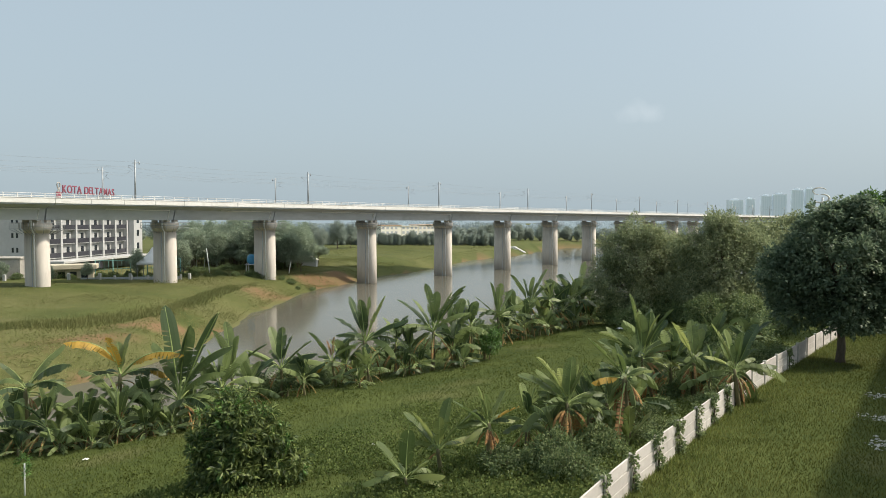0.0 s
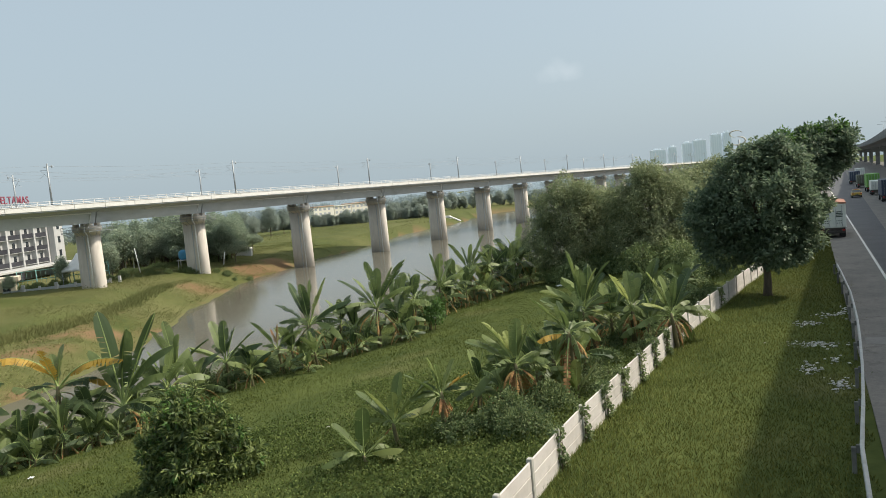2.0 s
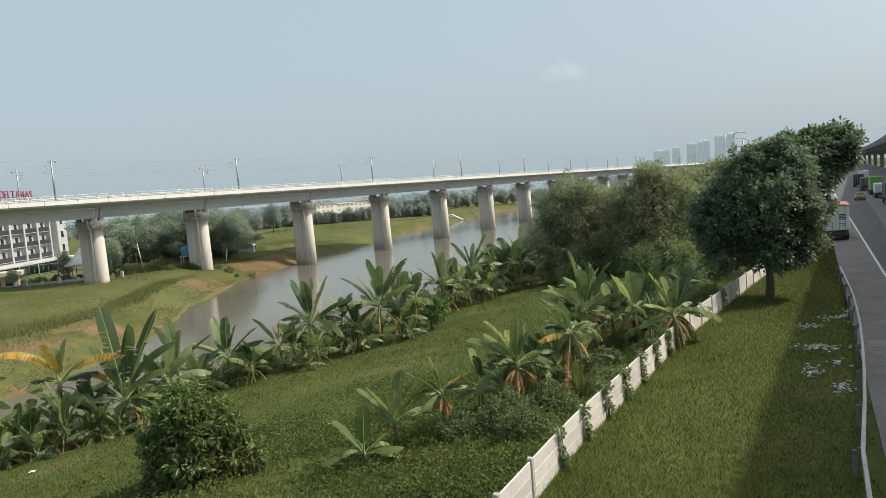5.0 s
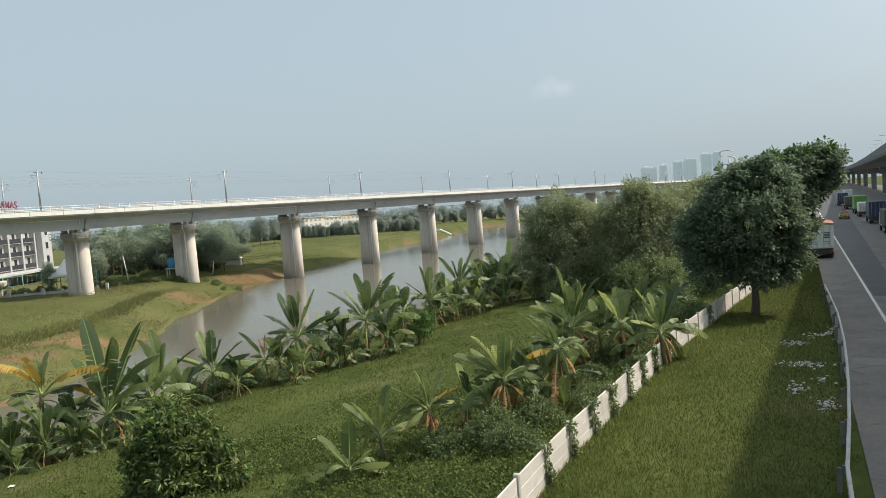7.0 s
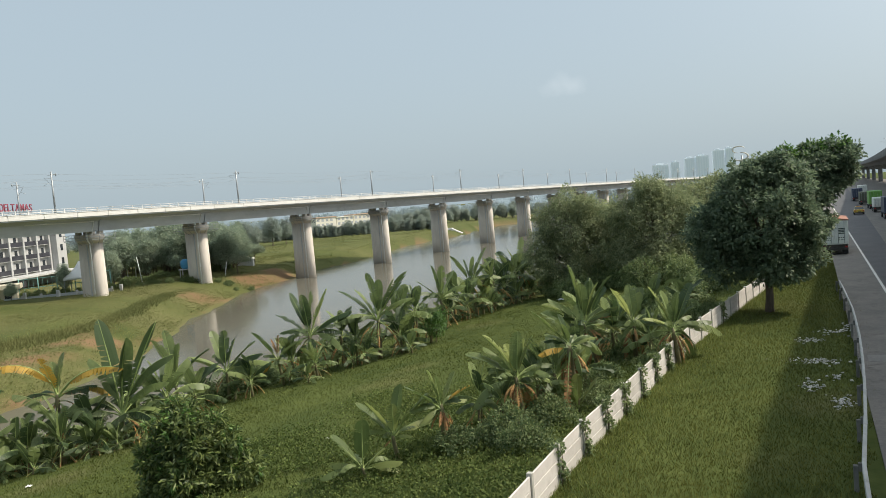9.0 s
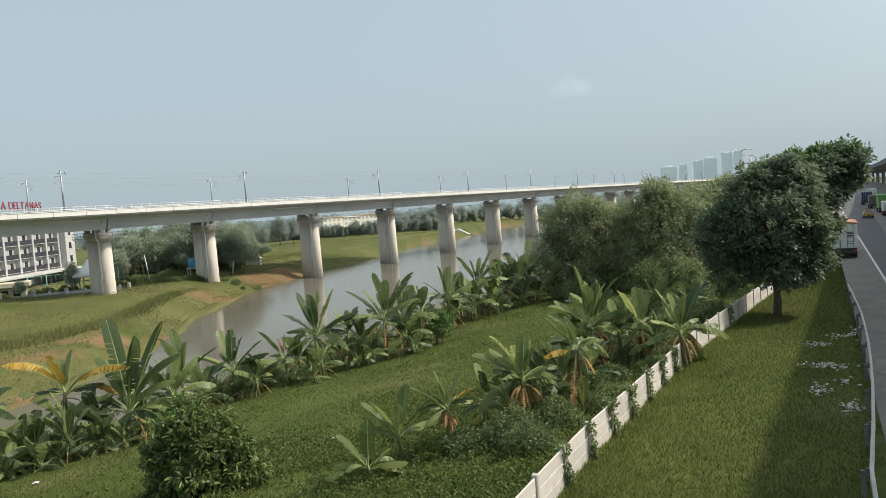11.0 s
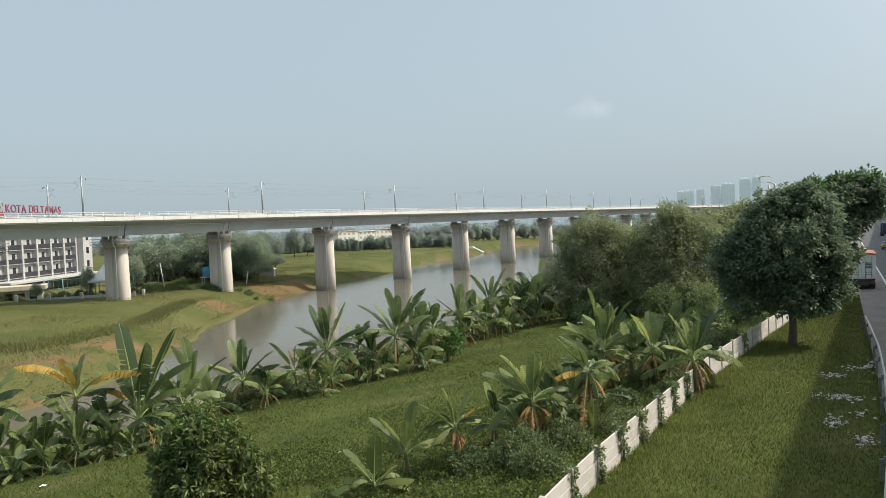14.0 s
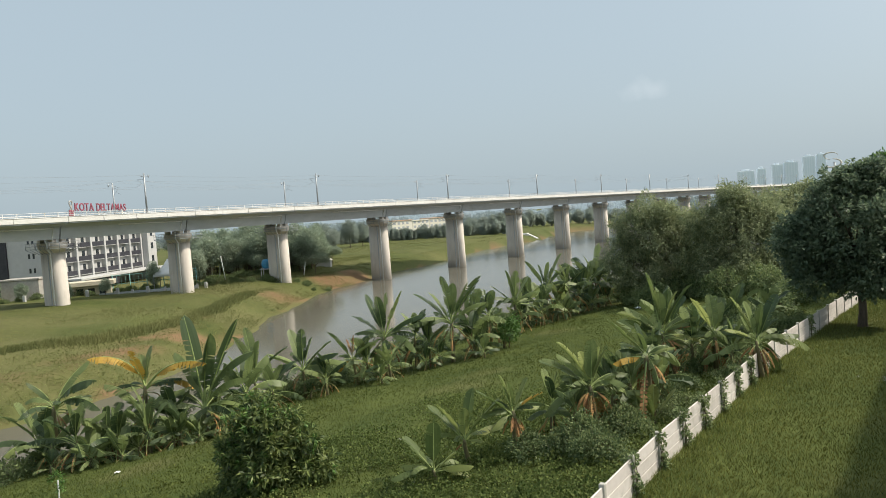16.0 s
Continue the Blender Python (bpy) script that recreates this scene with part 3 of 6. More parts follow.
def build_motorway_viaduct():
    v = thing("motorway_viaduct", ROAD, "dark grey concrete elevated motorway on hammerhead columns", "viaduct")
    outline = [(0, 18.35), (0.3, 18.35), (0.3, 18.5), (17.7, 18.5), (17.7, 18.35), (18, 18.35), (18, 17.7), (15.0, 17.4), (13.8, 16.3), (4.2, 16.3), (3.0, 17.4), (0, 17.7)]
    edges = [-90 + 30 * k for k in range(31)]
    for a, b in zip(edges, edges[1:]):
        bm = add_extrusion(bmesh.new(), outline, a + 0.04, b - 0.04, viaduct_edge, 3)
        d = part("deck", finish("deck", bm, M["viaduct"]), v)
        for x in (0, 17.7):
            bm = add_extrusion(bmesh.new(), [(x - 0.08, 18.1), (x + 0.38, 18.1), (x + 0.3, 19.6), (x + 0.06, 19.6)], a + 0.06, b - 0.06, viaduct_edge, 3)
            part("barrier", finish("barrier", bm, M["viaduct"]), d)
    for u in edges[2:-1:3]:
        x = viaduct_edge(u) + 9
        bm = box((x - 1.1, u - 1.1, 6.3), (x + 1.1, u + 1.1, 14.4), 0.25)
        c = part("column", finish("column", bm, M["viaduct"]), v)
        bm = add_extrusion(bmesh.new(), [(x - 1.6, 14.0), (x + 1.6, 14.0), (x + 6.0, 15.4), (x + 6.0, 16.28), (x - 6.0, 16.28), (x - 6.0, 15.4)], u - 1.2, u + 1.2)
        part("hammerhead", finish("hammerhead", bm, M["viaduct"]), c)
    bm = add_tube(bmesh.new(), [(0, 0, 0), (0, 0, 9.0)], [0.11, 0.07], 6)
    pole = finish("pole", bm, M["steel"])
    bm = add_tube(bmesh.new(), [(-2.2, 0, 9.3), (0, 0, 8.9), (2.2, 0, 9.3)], 0.05, 4)
    for s in (-1, 1):
        add_box(bm, (s * 2.4 - 0.4, -0.15, 9.25), (s * 2.4 + 0.4, 0.15, 9.38), 0.03)
    head = finish("lamp_arm", bm, M["steel"])
    for k in range(9):
        u = 98 + 42 * k
        t = thing("street_lamp", ROAD @ pose(viaduct_edge(u) + 9, u, 18.5), "tall twin-armed street lamp on the elevated motorway", "street lamp", "lamps on the elevated motorway")
        part("pole", pole, t)
        part("lamp_arm", head, t)


# ---- vehicles, rear towards -y ----
def wheel_mesh():
    if "wheel" not in M:
        bm = bmesh.new()
        add_tube(bm, [(-0.14, 0, 0), (-0.11, 0, 0), (0.11, 0, 0), (0.14, 0, 0)], [0.44, 0.5, 0.5, 0.44], 16)
        M["wheel"] = finish("tyre", bm, M["rubber"])
        bm = add_tube(bmesh.new(), [(-0.16, 0, 0), (0.16, 0, 0)], [0.26, 0.26], 12)
        M["rim"] = finish("rim", bm, M["steel"])
    return M["wheel"], M["rim"]


def build_truck(x, u, body, label, height=2.4, length=6.5, width=2.4, roof=None, lettering=False, cab="box_white"):
    t = thing("truck", ROAD @ pose(x, u, ROAD_Z), label, "truck", "trucks on the motorway")
    w = width / 2
    part("cargo_box", finish("cargo_box", box((-w, 0, 1.05), (w, length, 1.05 + height), 0.05), M[body]), t)
    for s in (-1, 1):
        d = part("rear_door", finish("rear_door", box((min(s * 0.03, s * (w - 0.08)), -0.05, 1.15), (max(s * 0.03, s * (w - 0.08)), -0.004, 0.95 + height), 0.015), M[body]), t)
        bm = bmesh.new()
        for k in (0.25, 0.7):
            add_tube(bm, [(s * w * k, -0.08, 1.2), (s * w * k, -0.08, 0.9 + height)], 0.025, 5)
        part("lock_bar", finish("lock_bar", bm, M["steel"]), d)
        if lettering:
            bm = bmesh.new()
            rng = random.Random(5 + s)
            cx = s * w * 0.5
            for k in range(4):       # unreadable painted marks, kept as plain bars
                add_box(bm, (cx - 0.32, -0.062, 2.15 + 0.16 * k), (cx + 0.32, -0.052, 2.25 + 0.16 * k))
            for k in range(3):
                add_box(bm, (cx - 0.3 + 0.2 * k, -0.062, 1.72), (cx - 0.16 + 0.2 * k, -0.052, 1.8))
                add_box(bm, (cx - 0.26 + 0.2 * k, -0.062, 1.5), (cx - 0.14 + 0.2 * k, -0.052, 1.57))
            part("painted_mark", finish("painted_mark", bm, M["ink"]), d, label="dark painted marks")
    if roof:
        bm = add_extrusion(bmesh.new(), [(-w - 0.06, 1.0 + height), (-w - 0.06, 1.12 + height), (0, 1.3 + height), (w + 0.06, 1.12 + height), (w + 0.06, 1.0 + height)], -0.08, length)
        part("roof_cover", finish("roof_cover", bm, M[roof]), t, label="faded orange roof cover")
    part("chassis", finish("chassis", box((-w * 0.8, 0.1, 0.6), (w * 0.8, length + 1.6, 1.05), 0.03), M["chassis"]), t)
    part("rear_bumper", finish("rear_bumper", box((-w * 0.95, -0.08, 0.5), (w * 0.95, 0.08, 0.72), 0.03), M["chassis"]), t)
    for s in (-1, 1):
        part("tail_light", finish("tail_light", box((s * w * 0.8 - 0.13, -0.1, 0.74), (s * w * 0.8 + 0.13, 0.0, 0.9), 0.01), M["lamp_red"]), t)
        part("mudflap", finish("mudflap", box((s * w * 0.72 - 0.28, 0.4, 0.15), (s * w * 0.72 + 0.28, 0.44, 0.7)), M["rubber"]), t)
    bm = box((-w * 0.92, length + 0.1, 0.7), (w * 0.92, length + 1.9, 2.75), 0.15)
    part("cab", finish("cab", bm, M[cab]), t)
    tyre, rim = wheel_mesh()
    for y in (1.1, 2.2, length + 1.0):
        for s in (-1, 1):
            wheel = part("wheel", tyre, t, pose(s * (w - 0.2), y, 0.5))
            part("rim", rim, wheel)
    return t


def build_car(x, u, paint, label, taxi=False):
    t = thing("car", ROAD @ pose(x, u, ROAD_Z), label, "car", "cars on the motorway")
    prof = [(0.0, 0.35), (0.0, 0.95), (0.5, 1.02), (4.2, 0.78), (4.4, 0.4)]
    bm = bmesh.new()
    rows = [[bm.verts.new((x_, y, z)) for y, z in prof] for x_ in (-0.85, 0.85)]
    for i in range(5):
        bm.faces.new((rows[0][i], rows[0][(i + 1) % 5], rows[1][(i + 1) % 5], rows[1][i]))
    bm.faces.new(rows[0]), bm.faces.new(rows[1])
    bmesh.ops.bevel(bm, geom=bm.edges[:], offset=0.08, segments=2, affect="EDGES")
    part("body", finish("body", bm, M[paint]), t)
    bm = bmesh.new()
    low = [bm.verts.new(p) for p in ((-0.76, 0.25, 0.98), (0.76, 0.25, 0.98), (0.76, 3.1, 0.95), (-0.76, 3.1, 0.95))]
    top = [bm.verts.new(p) for p in ((-0.6, 0.75, 1.46), (0.6, 0.75, 1.46), (0.6, 2.3, 1.46), (-0.6, 2.3, 1.46))]
    bm.faces.new(low)
    for i in range(4):
        bm.faces.new((low[i], low[(i + 1) % 4], top[(i + 1) % 4], top[i]))
    bm.faces.new(top)
    part("glazing", finish("glazing", bm, M["glass"]), t)
    part("roof", finish("roof", box((-0.6, 0.75, 1.455), (0.6, 2.3, 1.51), 0.02), M[paint]), t)
    if taxi:
        part("roof_light", finish("roof_light", box((-0.45, 1.2, 1.51), (0.45, 1.45, 1.62), 0.03), M["lamp_red"]), t, label="red roof light bar")
    for s in (-1, 1):
        part("tail_light", finish("tail_light", box((s * 0.68 - 0.14, -0.03, 0.68), (s * 0.68 + 0.14, 0.04, 0.86), 0.01), M["lamp_red"]), t)
    part("number_plate", finish("number_plate", box((-0.24, -0.03, 0.5), (0.24, 0.01, 0.62)), M["ink"]), t)
    part("bumper", finish("bumper", box((-0.82, -0.08, 0.3), (0.82, 0.05, 0.48), 0.04), M["chassis"]), t)
    tyre, rim = wheel_mesh()
    for y in (0.8, 3.5):
        for s in (-1, 1):
            w = part("wheel", tyre, t, pose(s * 0.76, y, 0.33) @ Matrix.Scale(0.66, 4))
            part("rim", rim, w)
    return t


def build_traffic():
    build_truck(1.85, 85.2, "box_white", "parked dirty white box truck with faded orange roof on the shoulder", 2.5, 6.5, 2.5, roof="orange_tarp", lettering=True)
    build_truck(11.6, 116, "box_olive", "truck with an olive tarpaulin in the slow lane", 2.2)
    build_truck(11.6, 140, "box_blue", "dark blue box truck in a queue", 2.6, cab="box_blue")
    build_truck(11.4, 163, "box_white", "small white box truck in a queue", 1.7, 4.5, 2.0)
    build_truck(11.7, 177, "box_green", "bright green box truck in a queue", 2.7)
    build_truck(11.2, 200, "box_olive", "grey-brown covered truck in a queue", 2.0)
    build_truck(10.8, 226, "box_blue", "dark box truck in a queue", 2.4)
    build_truck(14.0, 262, "box_white", "white box truck far along the road", 2.4)
    build_car(7.75, 159, "car_yellow", "yellow service car with a red roof light bar", True)
    build_car(6.0, 260, "car_white", "white car far along the motorway")
    build_car(15.5, 205, "car_white", "white car under the elevated motorway")


def build_guardrail():
    g = thing("guardrail", ROAD, "bent galvanised guardrail on thick posts beside the shoulder", "guardrail")
    prof = [(0.0, 0.0), (0.07, 0.03), (0.0, 0.09), (0.0, 0.21), (0.07, 0.27), (0.0, 0.30), (-0.03, 0.28), (-0.03, 0.02)]
    rng = random.Random(8)
    us = [13.7 + 4.18 * k for k in range(12)]
    xs = [float(np.interp(u, [14, 23.4, 28, 33, 37, 45, 52, 60], [0.72, 0.93, 1.27, 1.52, 1.58, 1.74, 1.62, 1.42])) + rng.uniform(-0.03, 0.03) for u in us]
    zs = [0.52 + rng.uniform(-0.06, 0.05) for _ in us]
    zs[-1] -= 0.15
    for i in range(len(us) - 1):
        bm = bmesh.new()
        a, b = [[bm.verts.new((xs[k] + px, us[k] + (0.02 if k == i else 0.1), ROAD_Z + zs[k] + pz)) for px, pz in prof] for k in (i, i + 1)]
        for k in range(len(prof)):
            bm.faces.new((a[k], a[(k + 1) % len(prof)], b[(k + 1) % len(prof)], b[k]))
        part("rail", finish("rail", bm, M["rail"]), g)
    for x, u, z in zip(xs, us, zs):
        bm = box((x - 0.24, u - 0.07, ROAD_Z - 0.3), (x - 0.12, u + 0.07, ROAD_Z + 0.66), 0.015)
        p = part("post", finish("post", bm, M["rail_post"]), g)
        bm = box((x - 0.12, u - 0.05, ROAD_Z + z + 0.03), (x - 0.03, u + 0.05, ROAD_Z + z + 0.26), 0.01)
        part("spacer", finish("spacer", bm, M["rail_post"]), p)


# ---- the white panel fence ----
def build_fence():
    f = thing("panel_fence", ROAD, "low whitewashed precast concrete panel fence with square posts", "fence")
    us = [10.9 + 2.4 * k for k in range(27)]
    plank = {}
    for i, u in enumerate(us):
        x = -float(fence_left(u))
        z = 6.42
        bm = box((x - 0.08, u - 0.08, z - 0.3), (x + 0.08, u + 0.08, z + 1.28), 0.02)
        part("post", finish("post", bm, M["post"]), f)
        if i + 1 < len(us):
            x2 = -float(fence_left(us[i + 1]))
            turn = math.degrees(math.atan2(-(x2 - x), 2.4))
            for k in range(3):
                if k not in plank:
                    plank[k] = finish("panel", box((-0.03, 0.07, 0.004), (0.03, 2.33, 0.396), 0.014), M["fence"])
                part("panel", plank[k], f, pose(x, u, z + 0.4 * k, 0, 0.4 * math.sin(i * 3.1 + k), turn))


# ---- buildings ----
def build_hotel():
    """A five-storey white block with deep balconies; local x along its long side, y outwards."""
    h = thing("hotel", Matrix.Translation((-80.8, 150, 3.6)) @ pose(0, 0, 0, 0, 0, 85), "white five-storey hotel with dark balconies and white fins", "building")
    L, deep, H = 37.5, 12.5, 16.2
    bm = box((0, 1.6, 0), (L, deep, H), 0.05)
    w = part("wall", finish("wall", bm, M["white_wall"]), h)
    part("roof", finish("roof", box((-0.3, 0.4, H), (L + 0.3, deep + 0.2, H + 0.3), 0.05), M["white_wall"]), h)
    bays, span = 6, 5.4
    fin = finish("fin", box((-0.3, 0.55, 3.4), (0.3, 1.7, H), 0.03), M["white_wall"])
    slab = finish("slab", box((0.3, 0.8, -0.1), (span - 0.3, 1.62, 0.06), 0.02), M["white_wall"])
    rail = finish("balustrade", box((0.3, 0.74, 0.06), (span - 0.3, 0.8, 1.05), 0.02), M["dark_cladding"])
    door = finish("balcony_door", box((0, 1.52, 0.12), (1.0, 1.596, 2.2), 0.01), M["glass"])
    for b in range(bays + 1):
        part("fin", fin, h, pose(b * span + 0.3, 0, 0))
    for b in range(bays):
        for k in range(4):
            c = part("balcony", slab, h, pose(b * span + 0.3, 0, 3.9 + 2.95 * k))
            part("balustrade", rail, c, label="dark solid balustrade")
            for x in (0.7, 3.2):
                part("balcony_door", door, c, pose(x, 0, 0))
    bm = box((bays * span + 0.9, -0.8, 0), (L, 1.8, H), 0.05)
    part("stair_bay", finish("stair_bay", bm, M["white_wall"]), h)
    small = finish("window", box((0, 0, 0), (1.1, 0.08, 1.5), 0.02), M["glass"])
    for k in range(5):
        part("window", small, h, pose(bays * span + 2.3, -0.86, 1.6 + 3.2 * k))
    slit = finish("window", box((0, 0, 0), (0.08, 0.45, 1.0), 0.02), M["glass"])
    for k in range(5):
        for y in (6.4, 7.4):
            part("window", slit, h, pose(-0.06, y, 2.2 + 3.0 * k))
    part("canopy", finish("canopy", box((-1.0, -4.0, 3.0), (L - 2, 1.7, 3.5), 0.05), M["white_wall"]), h)
    part("dark_base", finish("dark_base", box((-3.0, -3.6, 1.2), (14, -3.4, 3.0), 0.03), M["dark_cladding"]), h)
    part("side_block", finish("side_block", box((-0.4, deep + 0.05, 0), (10, deep + 6, H - 3), 0.05), M["dark_cladding"]), h)
    # the low wing before the block
    g = thing("gatehouse", Matrix.Translation((-71, 140.5, 3.6)) @ pose(0, 0, 0, 0, 0, 20), "low gatehouse with a flat cream roof", "building")
    part("wall", finish("wall", box((-3.5, 0.4, -0.4), (3.5, 3.6, 2.4), 0.04), M["cream"]), g)
    part("roof", finish("roof", box((-4.2, -0.6, 2.4), (4.2, 4.0, 3.3), 0.08), M["cream"]), g)
    for x in (-2.6, -0.6, 1.4):
        part("window", finish("window", box((x, 0.34, 0.5), (x + 1.2, 0.4, 1.9), 0.02), M["glass"]), g)
    b = thing("low_block", Matrix.Translation((-84, 140, 3.4)) @ pose(0, 0, 0, 0, 0, 8), "plain grey low annexe beside the hotel", "building")
    part("wall", finish("wall", box((-4, 0, -0.4), (3, 5, 4.6), 0.05), M["concrete"]), b)
    part("roof", finish("roof", box((-4.2, -0.2, 4.6), (3.2, 5.2, 4.9), 0.04), M["concrete"]), b)
    # the rooftop sign, letters facing the river
    s = thing("rooftop_sign", Matrix.Translation((-80.1, 152.6, 20.2)) @ pose(0, 0, 0, 0, 0, 85), "red rooftop letter sign with a tall looped mark", "sign")
    x = 1.9
    for character in "KOTA DELTAMAS":
        if character == " ":
            x += 0.9
            continue
        cu = bpy.data.curves.new("letter", "FONT")
        cu.body, cu.size, cu.extrude, cu.offset = character, 2.35, 0.08, 0.025
        tmp = new("letter_source", cu)
        me = bpy.data.meshes.new_from_object(tmp.evaluated_get(bpy.context.evaluated_depsgraph_get()))
        bpy.data.objects.remove(tmp)
        me.materials.clear()
        me.materials.append(M["red_sign"])
        first, last = min(v.co.x for v in me.vertices), max(v.co.x for v in me.vertices)
        part("letter", me, s, pose(x - first * 1.02, 0, 1.05, 90, 0, 0) @ Matrix.Diagonal((1.02, 1, 1, 1)))
        x += (last - first) * 1.02 + 0.2
    bm = bmesh.new()
    add_tube(bm, [(0.6 + 0.55 * math.sin(a * 2), 0, 1.6 + 1.5 * math.cos(a)) for a in np.linspace(0, 2 * math.pi, 25)], 0.13, 5)
    part("logo_loop", finish("logo_loop", bm, M["concrete"]), s)
    part("logo_base", finish("logo_base", box((-0.2, -0.1, -0.1), (1.6, 0.1, 1.2), 0.1), M["red_sign"]), s)
    bm = bmesh.new()
    for x in np.linspace(0.5, 23, 9):
        add_tube(bm, [(x, 0, 0), (x, 0, 0.9)], 0.05, 4)
        add_tube(bm, [(x, 1.6, 0), (x, 0.05, 1.6)], 0.05, 4)
    add_tube(bm, [(0, 0.05, 0.75), (23.7, 0.05, 0.75)], 0.05, 4)
    part("sign_frame", finish("sign_frame", bm, M["steel"]), s)
    # the tall fence of a ball court, and white bollards along the drive
    c = thing("court_fence", Matrix.Translation((-62.5, 148, 3.5)) @ pose(0, 0, 0, 0, 0, 28), "teal steel court fence on posts", "fence")
    bm = bmesh.new()
    for z in (0.6, 2.2, 3.9):
        add_tube(bm, [(-7, 0, z), (9, 0, z)], 0.06, 4)
    for x in np.arange(-7, 9.1, 0.8):
        add_tube(bm, [(x, 0, 0.6), (x, 0, 3.9)], 0.025, 3)
    part("mesh_panel", finish("mesh_panel", bm, M["teal"]), c)
    for x in np.arange(-7, 9.1, 3.2):
        part("post", finish("post", add_tube(bmesh.new(), [(x, 0, -0.4), (x, 0, 4.1)], 0.1, 6), M["teal"]), c)
    for k in range(8):
        x, y = -86 + 5.2 * k, 133.5 + 1.4 * k
        bm = box((-0.25, -0.25, -0.3), (0.25, 0.25, 1.2), 0.05)
        o = tagged(new("bollard", finish("bollard", bm, M["white_wall"])), "white square gate pillar along the drive", "bollard", "gate pillars along the drive")
        o.matrix_basis = pose(x, y, float(land(x, y)))
    tent = thing("party_tent", pose(-58.2, 147, 3.6, 0, 0, 8), "white peaked fabric tent on slim poles", "tent")
    bm = bmesh.new()
    loft(bm, [[bm.verts.new((sx * half, sy * half, z)) for sx, sy in ((-1, -1), (1, -1), (1, 1), (-1, 1))] for half, z in ((2.5, 3.0), (2.45, 3.5), (1.5, 4.3), (0.7, 5.3), (0.12, 6.4))])
    part("canopy", finish("canopy", bm, M["pipe"]), tent)
    for x in (-2.4, 2.4):
        for y in (-2.4, 2.4):
            part("pole", finish("pole", add_tube(bmesh.new(), [(x, y, -0.6), (x, y, 3.05)], 0.06, 6), M["steel"]), tent)
    wall = thing("garden_wall", Matrix.Translation((-60, 141, 3.2)) @ pose(0, 0, 0, 0, 0, 14), "low grey boundary wall with piers", "wall")
    for k in range(6):
        part("wall_bay", finish("wall_bay", box((-9 + 3 * k, 0, 0), (-6.2 + 3 * k, 0.2, 1.3), 0.02), M["girder"]), wall)
        part("pillar", finish("pillar", box((-6.2 + 3 * k, -0.1, 0), (-5.8 + 3 * k, 0.3, 1.6), 0.03), M["white_wall"]), wall)


